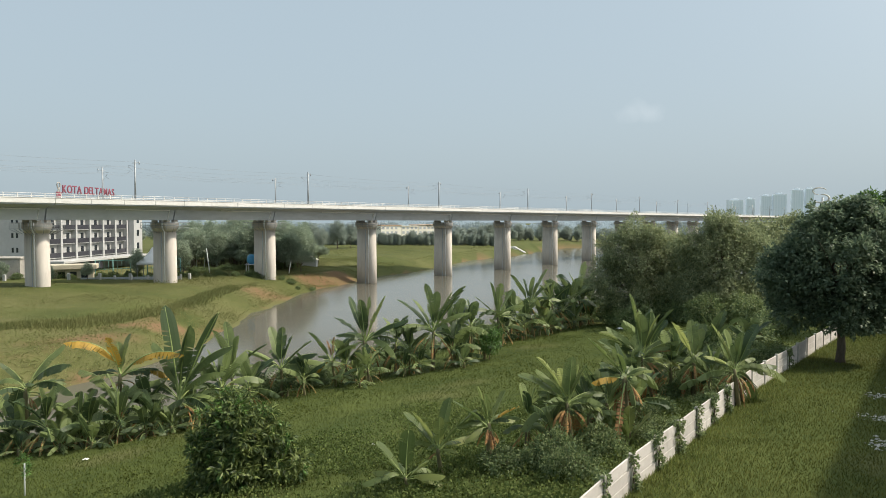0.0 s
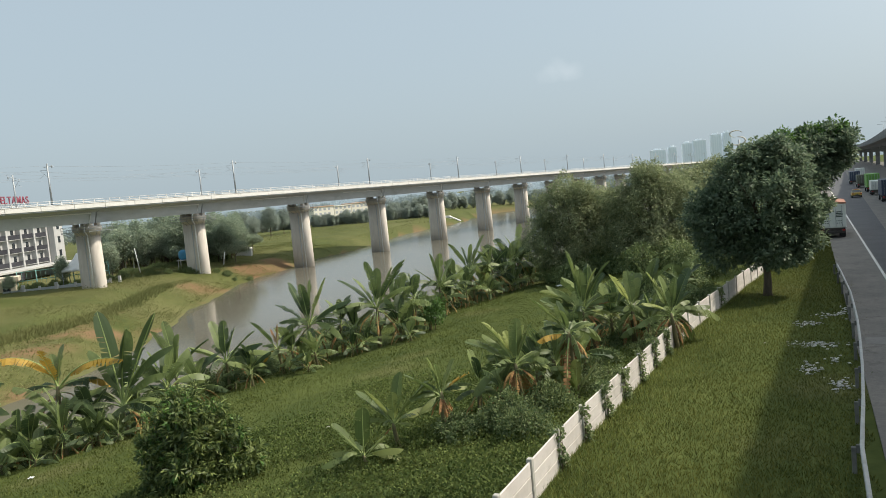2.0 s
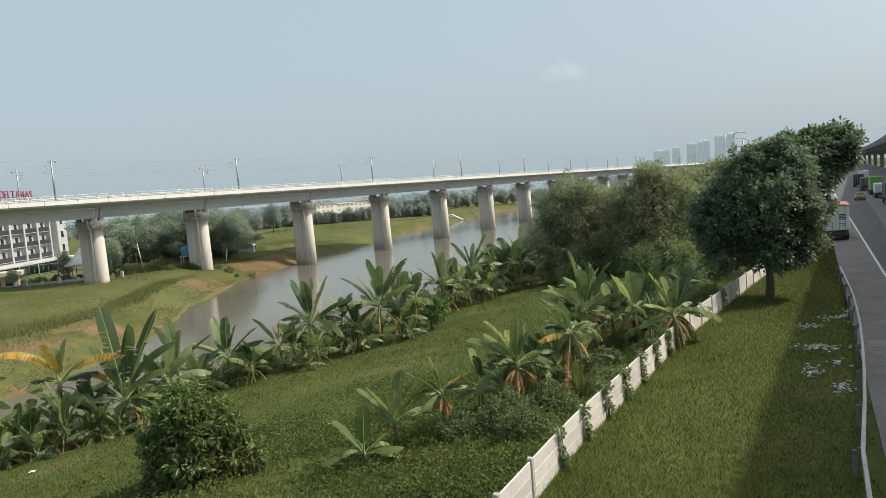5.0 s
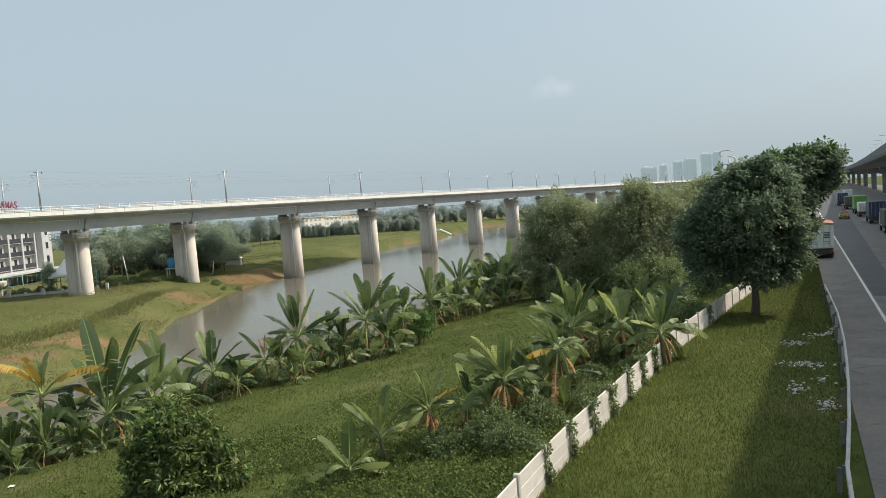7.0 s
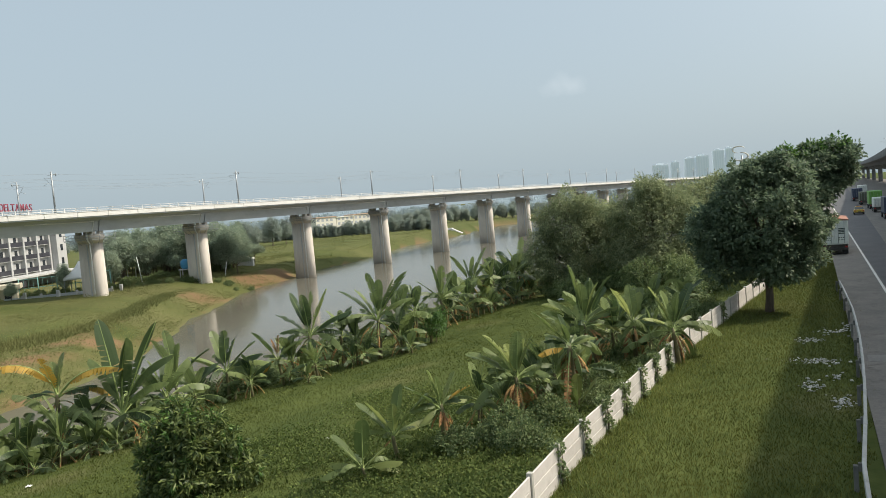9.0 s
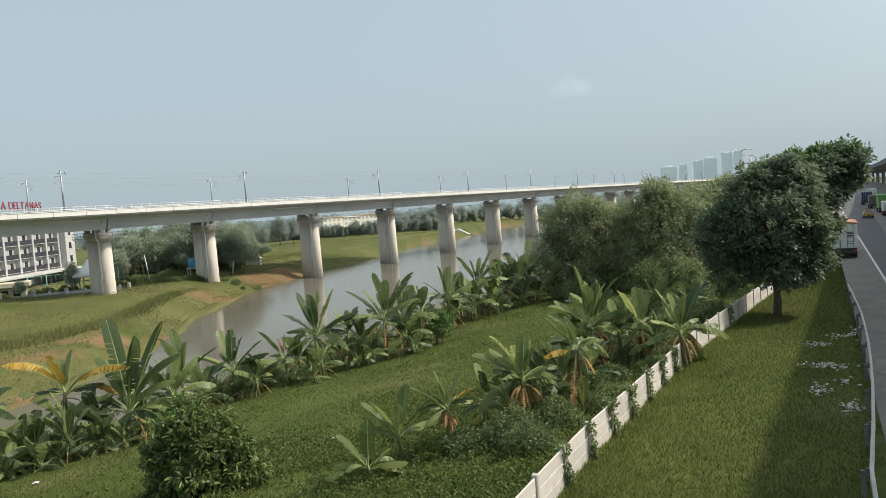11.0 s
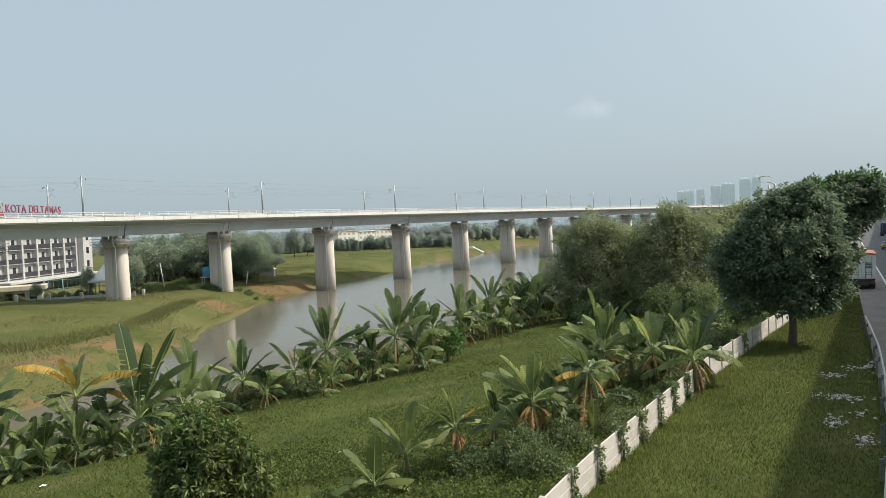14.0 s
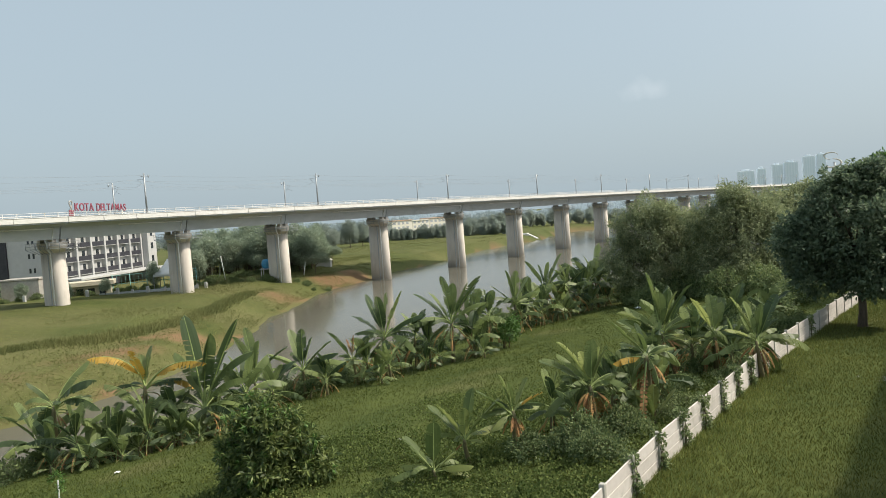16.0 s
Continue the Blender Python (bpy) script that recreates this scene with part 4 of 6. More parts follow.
def build_far_buildings():
    f = thing("long_building", Matrix.Translation((-38, 450, 3.4)) @ pose(0, 0, 0, 0, 0, 32), "long pale three-storey building far behind trees", "building")
    for k, (x, wdt, ht) in enumerate(((0, 14, 9.2), (14.2, 12, 8.6), (26.4, 16, 9.4))):
        w = part("wall", finish("wall", box((x, 0, 0), (x + wdt, 12, ht), 0.05), M["far_white"]), f)
        part("roof", finish("roof", box((x - 0.2, -0.4, ht), (x + wdt + 0.2, 12, ht + 0.5), 0.05), M["far_roof" if k != 1 else "far_white"]), f)
        pane = finish("window", box((0, 0, 0), (1.6, 0.1, 1.5), 0.02), M["girder"])
        for j in range(3):
            for i in range(int(wdt // 3)):
                part("window", pane, w, pose(x + 0.8 + 3 * i, -0.06, 1.4 + 2.8 * j))
    far = [(21.66, 1.05, 1.54), (22.67, 0.54, 1.64), (23.71, 0.66, 1.82), (24.58, 0.86, 1.93), (25.71, 0.72, 2.21), (26.48, 0.56, 2.28)]
    for az, wide, el in far:
        R = 2600
        x, y = R * math.sin(radians(az)), R * math.cos(radians(az))
        w, ht = R * math.radians(wide) / 2, R * math.tan(radians(el)) + 12
        t = thing("tower", Matrix.Translation((x, y, 3)) @ pose(0, 0, 0, 0, 0, -az + 12), "residential tower paled by haze in its colour, far off", "tower", "distant towers")
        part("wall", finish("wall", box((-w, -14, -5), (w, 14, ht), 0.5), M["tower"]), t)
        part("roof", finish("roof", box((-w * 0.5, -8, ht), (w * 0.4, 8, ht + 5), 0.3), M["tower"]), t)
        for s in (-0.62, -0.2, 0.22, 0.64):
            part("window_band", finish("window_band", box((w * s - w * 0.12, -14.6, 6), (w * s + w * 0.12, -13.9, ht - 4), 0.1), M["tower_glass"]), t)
    s = thing("pylon_sign", Matrix.Translation((155.4, 303.6, 5.0)) @ pose(0, 0, 0, 0, 0, -27), "gold looped mark on a tall sign pole", "sign")
    bm = bmesh.new()
    add_tube(bm, [(2.4 * math.cos(a) * (1 if a > 3.1 else 1.1), 0, 22.6 + 1.4 * math.sin(a)) for a in np.linspace(0.2, 4.6, 16)], [0.1 + 0.2 * math.sin(k / 15 * 3.1) for k in range(16)], 6)
    add_tube(bm, [(3.1 * math.cos(a) + 0.6, 0, 19.6 + 1.7 * math.sin(a)) for a in np.linspace(1.6, -2.6, 16)], [0.15 + 0.35 * math.sin(k / 15 * 3.1) for k in range(16)], 6)
    part("mark", finish("mark", bm, M["gold"]), s)
    part("pole", finish("pole", add_tube(bmesh.new(), [(1.2, 0.6, -1), (1.2, 0.6, 20)], 0.35, 8), M["steel"]), s)
    o = thing("outfall", Matrix.Translation((35.0, 348, 0.2)) @ pose(0, 0, 0, 0, 0, 8) @ Matrix.Scale(0.72, 4), "pale concrete storm drain outfall in the far bank", "outfall")
    for x in (-5.2, 0.6):
        bm = bmesh.new()
        a = [bm.verts.new(p) for p in ((x + 4.5, -4, -0.5), (x + 5.7, -4, -0.5), (x, 5, 3.4), (x - 1.2, 5, 3.4))]
        b = [bm.verts.new(v.co + Vector((0, 0, 0.6))) for v in a]
        bm.faces.new(a), bm.faces.new(b)
        for i in range(4):
            bm.faces.new((a[i], a[(i + 1) % 4], b[(i + 1) % 4], b[i]))
        part("wing_wall", finish("wing_wall", bm, M["parapet"]), o)
    part("head_wall", finish("head_wall", box((-6.6, 5, -0.5), (1.0, 5.6, 4.2), 0.05), M["parapet"]), o)
    part("apron", finish("apron", box((-3.2, -4.5, -0.7), (5.4, 5, 0.1), 0.05), M["concrete"]), o)
    t = thing("water_tank", Matrix.Translation((-41.2, 157.8, 3.4)), "round blue water tank on a white frame", "tank")
    bm = bmesh.new()
    add_tube(bm, [(0, 0, 2.6), (0, 0, 2.9), (0, 0, 3.6), (0, 0, 4.3), (0, 0, 4.7)], [0.5, 0.85, 1.0, 0.85, 0.35], 14)
    part("tank", finish("tank", bm, M["blue"]), t)
    for x in (-1, 1):
        for y in (-1, 1):
            part("leg", finish("leg", add_tube(bmesh.new(), [(x, y, -0.5), (x * 0.9, y * 0.9, 2.8)], 0.1, 5), M["white_wall"]), t)
    part("platform", finish("platform", box((-1.2, -1.2, 2.45), (1.2, 1.2, 2.62), 0.02), M["white_wall"]), t)
    for x, y, lean, ht in ((-51.6, 162, 7, 5.5), (-60.5, 180, 0, 9.5), (-56, 172, 0, 8), (-36, 171, -10, 3.2)):
        p = tagged(new("leaning_pole" if lean else "flag_pole", finish("pole", add_tube(bmesh.new(), [(0, 0, -0.4), (0, 0, ht)], [0.13, 0.08], 6), M["pipe"])), "slim pale pole standing in the grass", "pole")
        p.matrix_basis = pose(x, y, float(land(x, y)), 0, -lean, 0)
    for x, y, w, d, ht, roofc in ((-39.5, 184, 3.5, 2.5, 1.8, "white_wall"), (-34.5, 188, 4, 2.5, 1.5, "far_white"), (112, 476, 10, 6, 4, "white_wall")):
        s = thing("shed", Matrix.Translation((x, y, float(land(x, y)))), "small white shed among far trees", "shed")
        part("wall", finish("wall", box((-w / 2, 0, -0.3), (w / 2, d, ht), 0.03), M["white_wall"]), s)
        part("roof", finish("roof", add_extrusion(bmesh.new(), [(-w / 2 - 0.3, ht), (0, ht + 1.0), (w / 2 + 0.3, ht)], -0.3, d + 0.3), M[roofc]), s)


build_railway()
build_motorway_viaduct()
build_traffic()
build_guardrail()
build_fence()
build_hotel()
build_far_buildings()


# ---- plants ----
def leaf_cloud(rng, centres, outward, per, radius, length, wide, up=0.35, droop=0.25):
    """Folded four-cornered leaves strewn about clump centres: places and faces."""
    n = len(centres) * per
    c = np.repeat(centres, per, 0)
    o = np.repeat(outward, per, 0)
    spread = rng.normal(size=(n, 3))
    spread /= np.linalg.norm(spread, axis=1, keepdims=True) + 1e-9
    p = c + spread * (radius * rng.random((n, 1)) ** 0.45)
    way = spread * 0.8 + o * 0.7 + rng.normal(size=(n, 3)) * 0.45
    way[:, 2] -= droop
    way /= np.linalg.norm(way, axis=1, keepdims=True) + 1e-9
    nrm = rng.normal(size=(n, 3)) * 0.55 + o * 0.5
    nrm[:, 2] += up + 0.4
    side = np.cross(way, nrm)
    side /= np.linalg.norm(side, axis=1, keepdims=True) + 1e-9
    flat = np.cross(side, way)
    ln = length * rng.uniform(0.65, 1.25, (n, 1))
    wd = wide * rng.uniform(0.7, 1.2, (n, 1))
    mid = p + way * ln * 0.5
    v = np.stack([p, mid + side * wd * 0.5 + flat * wd * 0.22, p + way * ln - flat * ln * 0.12, mid - side * wd * 0.5 + flat * wd * 0.22], 1).reshape(-1, 3)
    return v, np.arange(4 * n).reshape(-1, 4)


def lobes_to_clumps(rng, lobes, count, fill=0.5):
    """Clump centres in and on a set of lobes (x, y, z, rx, ry, rz), with the way outwards."""
    lobes = np.array(lobes, float)
    vol = lobes[:, 3] * lobes[:, 4] * lobes[:, 5]
    pick = rng.choice(len(lobes), count, p=vol ** 0.75 / (vol ** 0.75).sum())
    d = rng.normal(size=(count, 3))
    d /= np.linalg.norm(d, axis=1, keepdims=True)
    r = 1 - (1 - fill) * rng.random((count, 1)) ** 1.8 * 0.9
    r *= rng.uniform(0.86, 1.1, (count, 1))
    return lobes[pick, :3] + d * lobes[pick, 3:] * r, d


def lumpy(lobes, seed, count, size):
    """The lobes, with many smaller ones on their outsides, so that the crown bulges unevenly."""
    rng = random.Random(seed)
    made = [(x, y, z, rx * 0.93, ry * 0.93, rz * 0.93) for x, y, z, rx, ry, rz in lobes]
    for k in range(count):
        x, y, z, rx, ry, rz = lobes[rng.randrange(len(lobes))]
        v = Vector((rng.gauss(0, 1), rng.gauss(0, 1), rng.gauss(0.25, 0.9))).normalized()
        q = size * rng.uniform(0.55, 1.25)
        made.append((x + v.x * rx * 0.9, y + v.y * ry * 0.9, z + v.z * rz * 0.9, q, q, q * rng.uniform(0.6, 0.9)))
    return made


def crown_mesh(name, seed, lobes, clumps, per, radius, length, wide, material, up=0.35, droop=0.25):
    rng = np.random.default_rng(seed)
    c, o = lobes_to_clumps(rng, lobes, clumps)
    v, f = leaf_cloud(rng, c, o, per, radius, length, wide, up, droop)
    return fast_mesh(name, v, f, M[material])


def trunk_mesh(name, seed, height, r0, lobes, lean=0.0, material="bark"):
    """A tapered, slightly crooked trunk, with limbs that reach into the lobes."""
    rng = random.Random(seed)
    bm = bmesh.new()
    path, p = [], Vector((0, 0, -0.4))
    for k in range(7):
        path.append(p.copy())
        p += Vector((lean * height / 7 + rng.uniform(-0.07, 0.07) * r0 * 3, rng.uniform(-0.07, 0.07) * r0 * 3, (height + 0.4) / 6))
    add_tube(bm, path, [r0 * (1.35 if k == 0 else 1 - 0.09 * k) for k in range(7)], 9)
    top = path[-1]
    for lx, ly, lz, rx, ry, rz in lobes:
        a = path[rng.randint(4, 6)]
        b = Vector((lx, ly, lz))
        mid = a.lerp(b, 0.5) + Vector((rng.uniform(-0.3, 0.3), rng.uniform(-0.3, 0.3), 0.25))
        add_tube(bm, [a, a.lerp(mid, 0.5) + Vector((0, 0, 0.1)), mid, b], [r0 * 0.5, r0 * 0.4, r0 * 0.28, r0 * 0.12], 6)
        for _ in range(3):
            e = b + Vector((rng.uniform(-1, 1) * rx, rng.uniform(-1, 1) * ry, rng.uniform(-0.2, 1) * rz)) * 0.8
            add_tube(bm, [mid, mid.lerp(e, 0.5) + Vector((0, 0, 0.15)), e], [r0 * 0.2, r0 * 0.12, r0 * 0.04], 4)
    return finish(name, bm, M[material])


def build_tree(x, y, label, seed, height, r0, lobes, crown, z=None, lean=0.0, name="tree", group=""):
    t = thing(name, pose(x, y, float(land(x, y)) if z is None else z), label, "tree" if name == "tree" else "shrub", group)
    part("trunk", trunk_mesh("trunk", seed, height, r0, lobes, lean), t)
    for k, args in enumerate(crown):
        shape = args.get("lobes", lobes)
        if "lumps" in args:
            shape = lumpy(shape, seed, *args["lumps"])
        part("crown", crown_mesh("crown", seed + 31 * k, shape, *args["c"], up=args.get("up", 0.35), droop=args.get("droop", 0.25)), t)
    return t


def build_near_trees():
    # the broad dark tree inside the fence
    lobes = [(-0.4, 0, 5.6, 3.3, 3.2, 2.9), (-2.6, 0.2, 4.9, 2.0, 2.2, 1.9), (1.7, -0.2, 5.2, 1.5, 2.0, 1.9), (-1.4, 0.3, 7.6, 1.9, 2.0, 1.5), (1.0, 0, 8.0, 2.0, 2.0, 1.6), (0, -1.4, 3.4, 2.6, 1.6, 1.6), (-2.6, 0, 3.1, 1.5, 1.6, 1.0),
             (1.6, 0, 3.2, 1.4, 1.6, 1.0), (-4.0, 0, 5.0, 0.9, 1.0, 1.0), (2.5, 0, 5.8, 0.8, 0.9, 1.0), (-0.7, 0, 9.0, 0.9, 1.0, 0.7), (0.9, 0, 9.3, 1.1, 1.0, 0.7), (2.2, 0, 8.4, 0.9, 1.0, 0.9), (-3.2, 0, 6.6, 0.9, 0.9, 0.8)]
    build_tree(24.4, 44.8, "broad dark-leaved tree with a dense round crown inside the fence", 11, 3.4, 0.3, lobes,
               [{"c": (4300, 12, 0.27, 0.25, 0.15, "leaf_dark"), "lumps": (64, 0.75), "droop": 0.1, "up": 0.9}])
    # the taller one behind it, with fresh leaves at its top
    lobes = [(0.2, 0, 6.5, 2.5, 2.5, 2.5), (-1.3, 0, 9.0, 1.7, 1.8, 1.2), (1.5, 0, 9.3, 1.9, 1.9, 1.4), (3.5, 0, 9.9, 1.4, 1.4, 1.2), (4.5, 0, 8.8, 0.9, 1.0, 1.1), (0.8, 0, 4.6, 1.6, 1.6, 1.4), (2.3, 0, 7.6, 1.5, 1.5, 1.3)]
    build_tree(34.7, 58.4, "tall dark tree with light green leaf clusters at its top", 23, 4.0, 0.34, lobes,
               [{"c": (2000, 12, 0.32, 0.36, 0.18, "leaf_dark"), "lumps": (46, 0.75), "up": 0.9, "droop": 0.1},
                {"c": (190, 12, 0.3, 0.34, 0.18, "leaf_light"), "up": 0.8, "lobes": [(-2.2, 0, 9.6, 0.9, 0.9, 0.6), (-0.9, 0, 10.3, 0.9, 0.9, 0.7), (0.4, 0, 10.0, 0.8, 0.8, 0.6), (1.7, 0, 10.5, 0.9, 0.9, 0.7), (3.7, 0, 10.9, 0.9, 0.9, 0.7)]}])
    # the fine-leaved brownish pair by the river
    lobes = [(0, 0, 7.0, 4.4, 4.0, 4.2), (-2.6, 0.5, 4.2, 3.4, 3.4, 3.0), (2.6, 0, 4.4, 3.4, 3.4, 3.2), (0, -1.5, 2.4, 4.0, 3.0, 2.0), (-0.6, 0, 10.4, 2.2, 2.2, 2.2), (2.4, 0.3, 8.8, 2.6, 2.4, 2.2), (-2.6, 0, 8.6, 2.0, 2.2, 2.4), (3.8, 0.5, 7.6, 2.6, 2.4, 2.6), (-4.2, 0, 5.6, 2.2, 2.4, 2.6), (4.6, 0, 3.6, 2.6, 2.6, 2.6)]
    build_tree(23.7, 88.5, "shaggy olive-green fine-leaved tree on the river bank", 37, 4.5, 0.26, lobes,
               [{"c": (3600, 15, 0.5, 0.34, 0.12, "leaf_dull"), "droop": 0.3, "up": 0.8, "lumps": (70, 1.25)}])
    lobes = [(0, 0, 6.2, 4.2, 4.0, 4.0), (2.8, 0, 5.0, 3.0, 3.2, 3.6), (-2.4, 0.4, 4.4, 3.2, 3.2, 3.2), (0, -1.5, 2.4, 4.2, 3.0, 2.0), (0.2, 0, 9.4, 2.0, 2.0, 2.0), (2.4, 0, 8.4, 2.2, 2.2, 2.0), (4.6, 0.5, 7.4, 2.4, 2.4, 2.4), (5.2, 0.3, 4.4, 2.6, 2.6, 2.8), (-3.0, 0.4, 7.6, 2.0, 2.0, 2.0)]
    build_tree(31.0, 82.0, "shaggy olive-brown fine-leaved tree beside the bananas", 41, 4.2, 0.26, lobes,
               [{"c": (3600, 15, 0.5, 0.34, 0.12, "leaf_dull"), "droop": 0.3, "up": 0.8, "lumps": (70, 1.25)}])
    lobes = [(0, 0, 6.0, 4.2, 4.0, 4.2), (2.5, 0, 5.0, 3.4, 3.2, 3.6), (-2.0, 0, 7.2, 2.6, 2.6, 2.6), (1.5, 0, 8.6, 2.6, 2.4, 2.0)]
    build_tree(41.5, 90.0, "olive-green tree behind the fence", 43, 4.2, 0.24, lobes, [{"c": (2400, 14, 0.6, 0.38, 0.13, "leaf_dull"), "droop": 0.3, "lumps": (50, 1.3)}])
    # the mango bush in the meadow
    lobes = [(0.1, 0, 1.7, 1.5, 1.5, 1.2), (-1.2, 0.1, 1.2, 1.0, 1.1, 0.9), (1.3, 0, 1.1, 1.1, 1.1, 0.9), (-0.2, 0, 2.6, 1.0, 0.95, 0.6), (0.8, 0, 2.3, 0.7, 0.7, 0.5), (0, -0.7, 1.0, 1.4, 0.9, 0.9), (1.7, 0, 0.6, 0.8, 0.8, 0.6), (-1.6, 0, 0.7, 0.8, 0.8, 0.6), (0.9, 0, 2.9, 0.8, 0.8, 0.5), (-0.6, 0, 3.0, 0.9, 0.8, 0.5), (1.5, 0, 2.0, 0.7, 0.7, 0.6), (-1.3, 0, 2.2, 0.7, 0.7, 0.6)]
    build_tree(-8.3, 29.6, "dense dark green mango bush with paler shoot tips", 53, 1.0, 0.12, lobes,
               [{"c": (1300, 11, 0.09, 0.3, 0.085, "leaf_mango"), "droop": 0.25, "lumps": (38, 0.62)},
                {"c": (190, 11, 0.07, 0.24, 0.075, "leaf_light"), "droop": 0.1, "lumps": (38, 0.62)}], name="mango_bush")
    build_tree(4.2, 66.0, "small round green bush by the river bananas", 59, 0.9, 0.06, [(0, 0, 1.6, 1.0, 1.0, 0.9), (0.4, 0, 2.3, 0.6, 0.6, 0.5)],
               [{"c": (150, 12, 0.3, 0.22, 0.1, "leaf_light"), "droop": 0.3}], name="small_bush")


def build_shrubs():
    """Low scrub along the river's edge and behind the fence."""
    protos = []
    for k in range(4):
        lobes = [(0, 0, 0.55, 1.0, 0.9, 0.55), (0.6, 0.2, 0.4, 0.7, 0.7, 0.45), (-0.6, -0.1, 0.45, 0.7, 0.7, 0.5), (0.1 * k, 0.1, 0.9, 0.5, 0.5, 0.35)]
        protos.append((trunk_mesh("stems", 60 + k, 0.4, 0.04, lobes), crown_mesh("foliage", 70 + k, lobes, 230, 13, 0.2, 0.12, 0.075, "leaf_shrub", droop=0.1)))
    rng = random.Random(4)
    spots = []
    for k in range(130):                                     # the river's edge
        u = 16 + 0.76 * k
        spots.append((u, float(np.interp(u, [24, 34, 50, 71, 88, 114], [47, 44, 42.5, 41, 40, 39])) - rng.uniform(-2.6, 1.2), rng.uniform(0.8, 1.6)))
    for k in range(13):                                     # behind the fence
        u = 27 + 2.2 * k
        spots.append((u, float(fence_left(u)) + rng.uniform(0.7, 3.4), rng.uniform(0.6, 1.1)))
    for u, n, s in ((24.6, 12.6, 0.9), (25.4, 10.6, 0.95), (27.2, 9.6, 0.9), (24.2, 9.6, 0.8), (45, 8, 1.4), (48, 10, 1.6), (52, 9, 1.5), (56, 12, 1.8), (60, 9, 1.7), (84, 20, 2.0), (86, 23, 2.2), (82, 25, 1.8), (80, 17, 2.0), (82, 14, 2.1), (85, 27, 1.9), (78, 12, 1.9), (88, 29, 2.0), (74, 9, 1.8), (70, 7.5, 1.8), (66, 8.5, 1.9)):
        spots.append((u, n, s))
    for k in range(46):                                     # round the feet of the bananas by the fence
        u = 25 + 0.62 * k
        spots.append((u, float(fence_left(u)) + rng.uniform(0.5, 7.5) * (1 if u > 31 else 0.6), rng.uniform(0.35, 0.75)))
    for k in range(34):                                     # hedges before the hotel and under the far wood
        x = -95 + 2.0 * k + rng.uniform(-0.6, 0.6)
        y = 131 + 0.42 * (x + 95) + rng.uniform(-1.5, 1.5)
        u, n = along_left(x, y)
        spots.append((float(u), float(n), rng.uniform(0.6, 1.2)))
    for k in range(18):
        x, y = -56 + 1.1 * k, 164 + 0.9 * k + rng.uniform(-2, 2)
        u, n = along_left(x, y)
        spots.append((float(u), float(n), rng.uniform(0.8, 1.3)))
    for i, (u, n, s) in enumerate(spots):
        at = ROAD @ Vector((-n, u, 0))
        stems, leaves = protos[i % 4]
        t = thing("shrub", pose(at.x, at.y, float(land(at.x, at.y)) - 0.05, 0, 0, rng.uniform(0, 360)) @ Matrix.Diagonal((s, s, s * rng.uniform(0.8, 1.3), 1)),
                  "low tangled green shrub on the grassy bank", "shrub", "scrub on the bank")
        part("stem", stems, t)
        part("foliage", leaves, t)


# -- bananas --
def banana_leaf(seed, length, width, start, end, torn, material):
    """An arching blade: two torn halves on a pale midrib, growing along +y from the stem."""
    rng = random.Random(seed)
    bm = bmesh.new()
    n = 18
    pts, p = [], Vector((0, 0, 0))
    for k in range(n + 1):
        pts.append(p.copy())
        a = radians(start + (end - start) * (k / n) ** 1.15)
        p = p + Vector((0.05 * math.sin(seed) * k / n, math.cos(a), math.sin(a))) * (length / n)
    stalk = 4
    for side in (-1, 1):
        lift = radians(rng.uniform(2, 26) if start - end < 40 else rng.uniform(-58, -22))
        shift = 0.0
        for k in range(stalk, n):
            t0, t1 = (k - stalk) / (n - stalk), (k + 1 - stalk) / (n - stalk)
            w0, w1 = [width * 0.5 * min(1, ((t + 0.012) / 0.22) ** 0.6) * max(0.03, 1 - max(0.0, (t - 0.6) / 0.4) ** 2.4) ** 0.6 for t in (t0, t1)]
            if k == n - 1:
                w1 = 0.02
            if rng.random() < torn:
                shift = rng.uniform(-0.5, 0.25) * torn
                gap = rng.uniform(0.05, 0.42)
            else:
                gap = 0.0
            way = (pts[k + 1] - pts[k]).normalized()
            out = Vector((side, 0, 0))
            upw = out.cross(way) if side > 0 else way.cross(out)
            def edge(q, w, back):
                e = q + (out * math.cos(lift + shift) + upw * math.sin(lift + shift)) * w
                return e + way * (0.22 * w + back * length / n)
            mid0 = pts[k].lerp(edge(pts[k], w0, gap), 0.55) + upw * 0.03 * w0
            mid1 = pts[k + 1].lerp(edge(pts[k + 1], w1, -gap), 0.55) + upw * 0.03 * w1
            v = [bm.verts.new(q) for q in (pts[k], pts[k + 1], mid1, edge(pts[k + 1], w1, -gap), edge(pts[k], w0, gap), mid0)]
            bm.faces.new((v[0], v[1], v[2], v[5]))
            bm.faces.new((v[5], v[2], v[3], v[4]))
    add_tube(bm, [q - Vector((0, 0, 0.015)) for q in pts[::2]], [0.048 * length / 3 * (1 - 0.09 * i) for i in range(len(pts[::2]))], 4, index=1)
    me = bpy.data.meshes.new("leaf")
    bm.to_mesh(me)
    bm.free()
    me.materials.append(M[material])
    me.materials.append(M["banana_rib"])
    return me


BLADES = {}


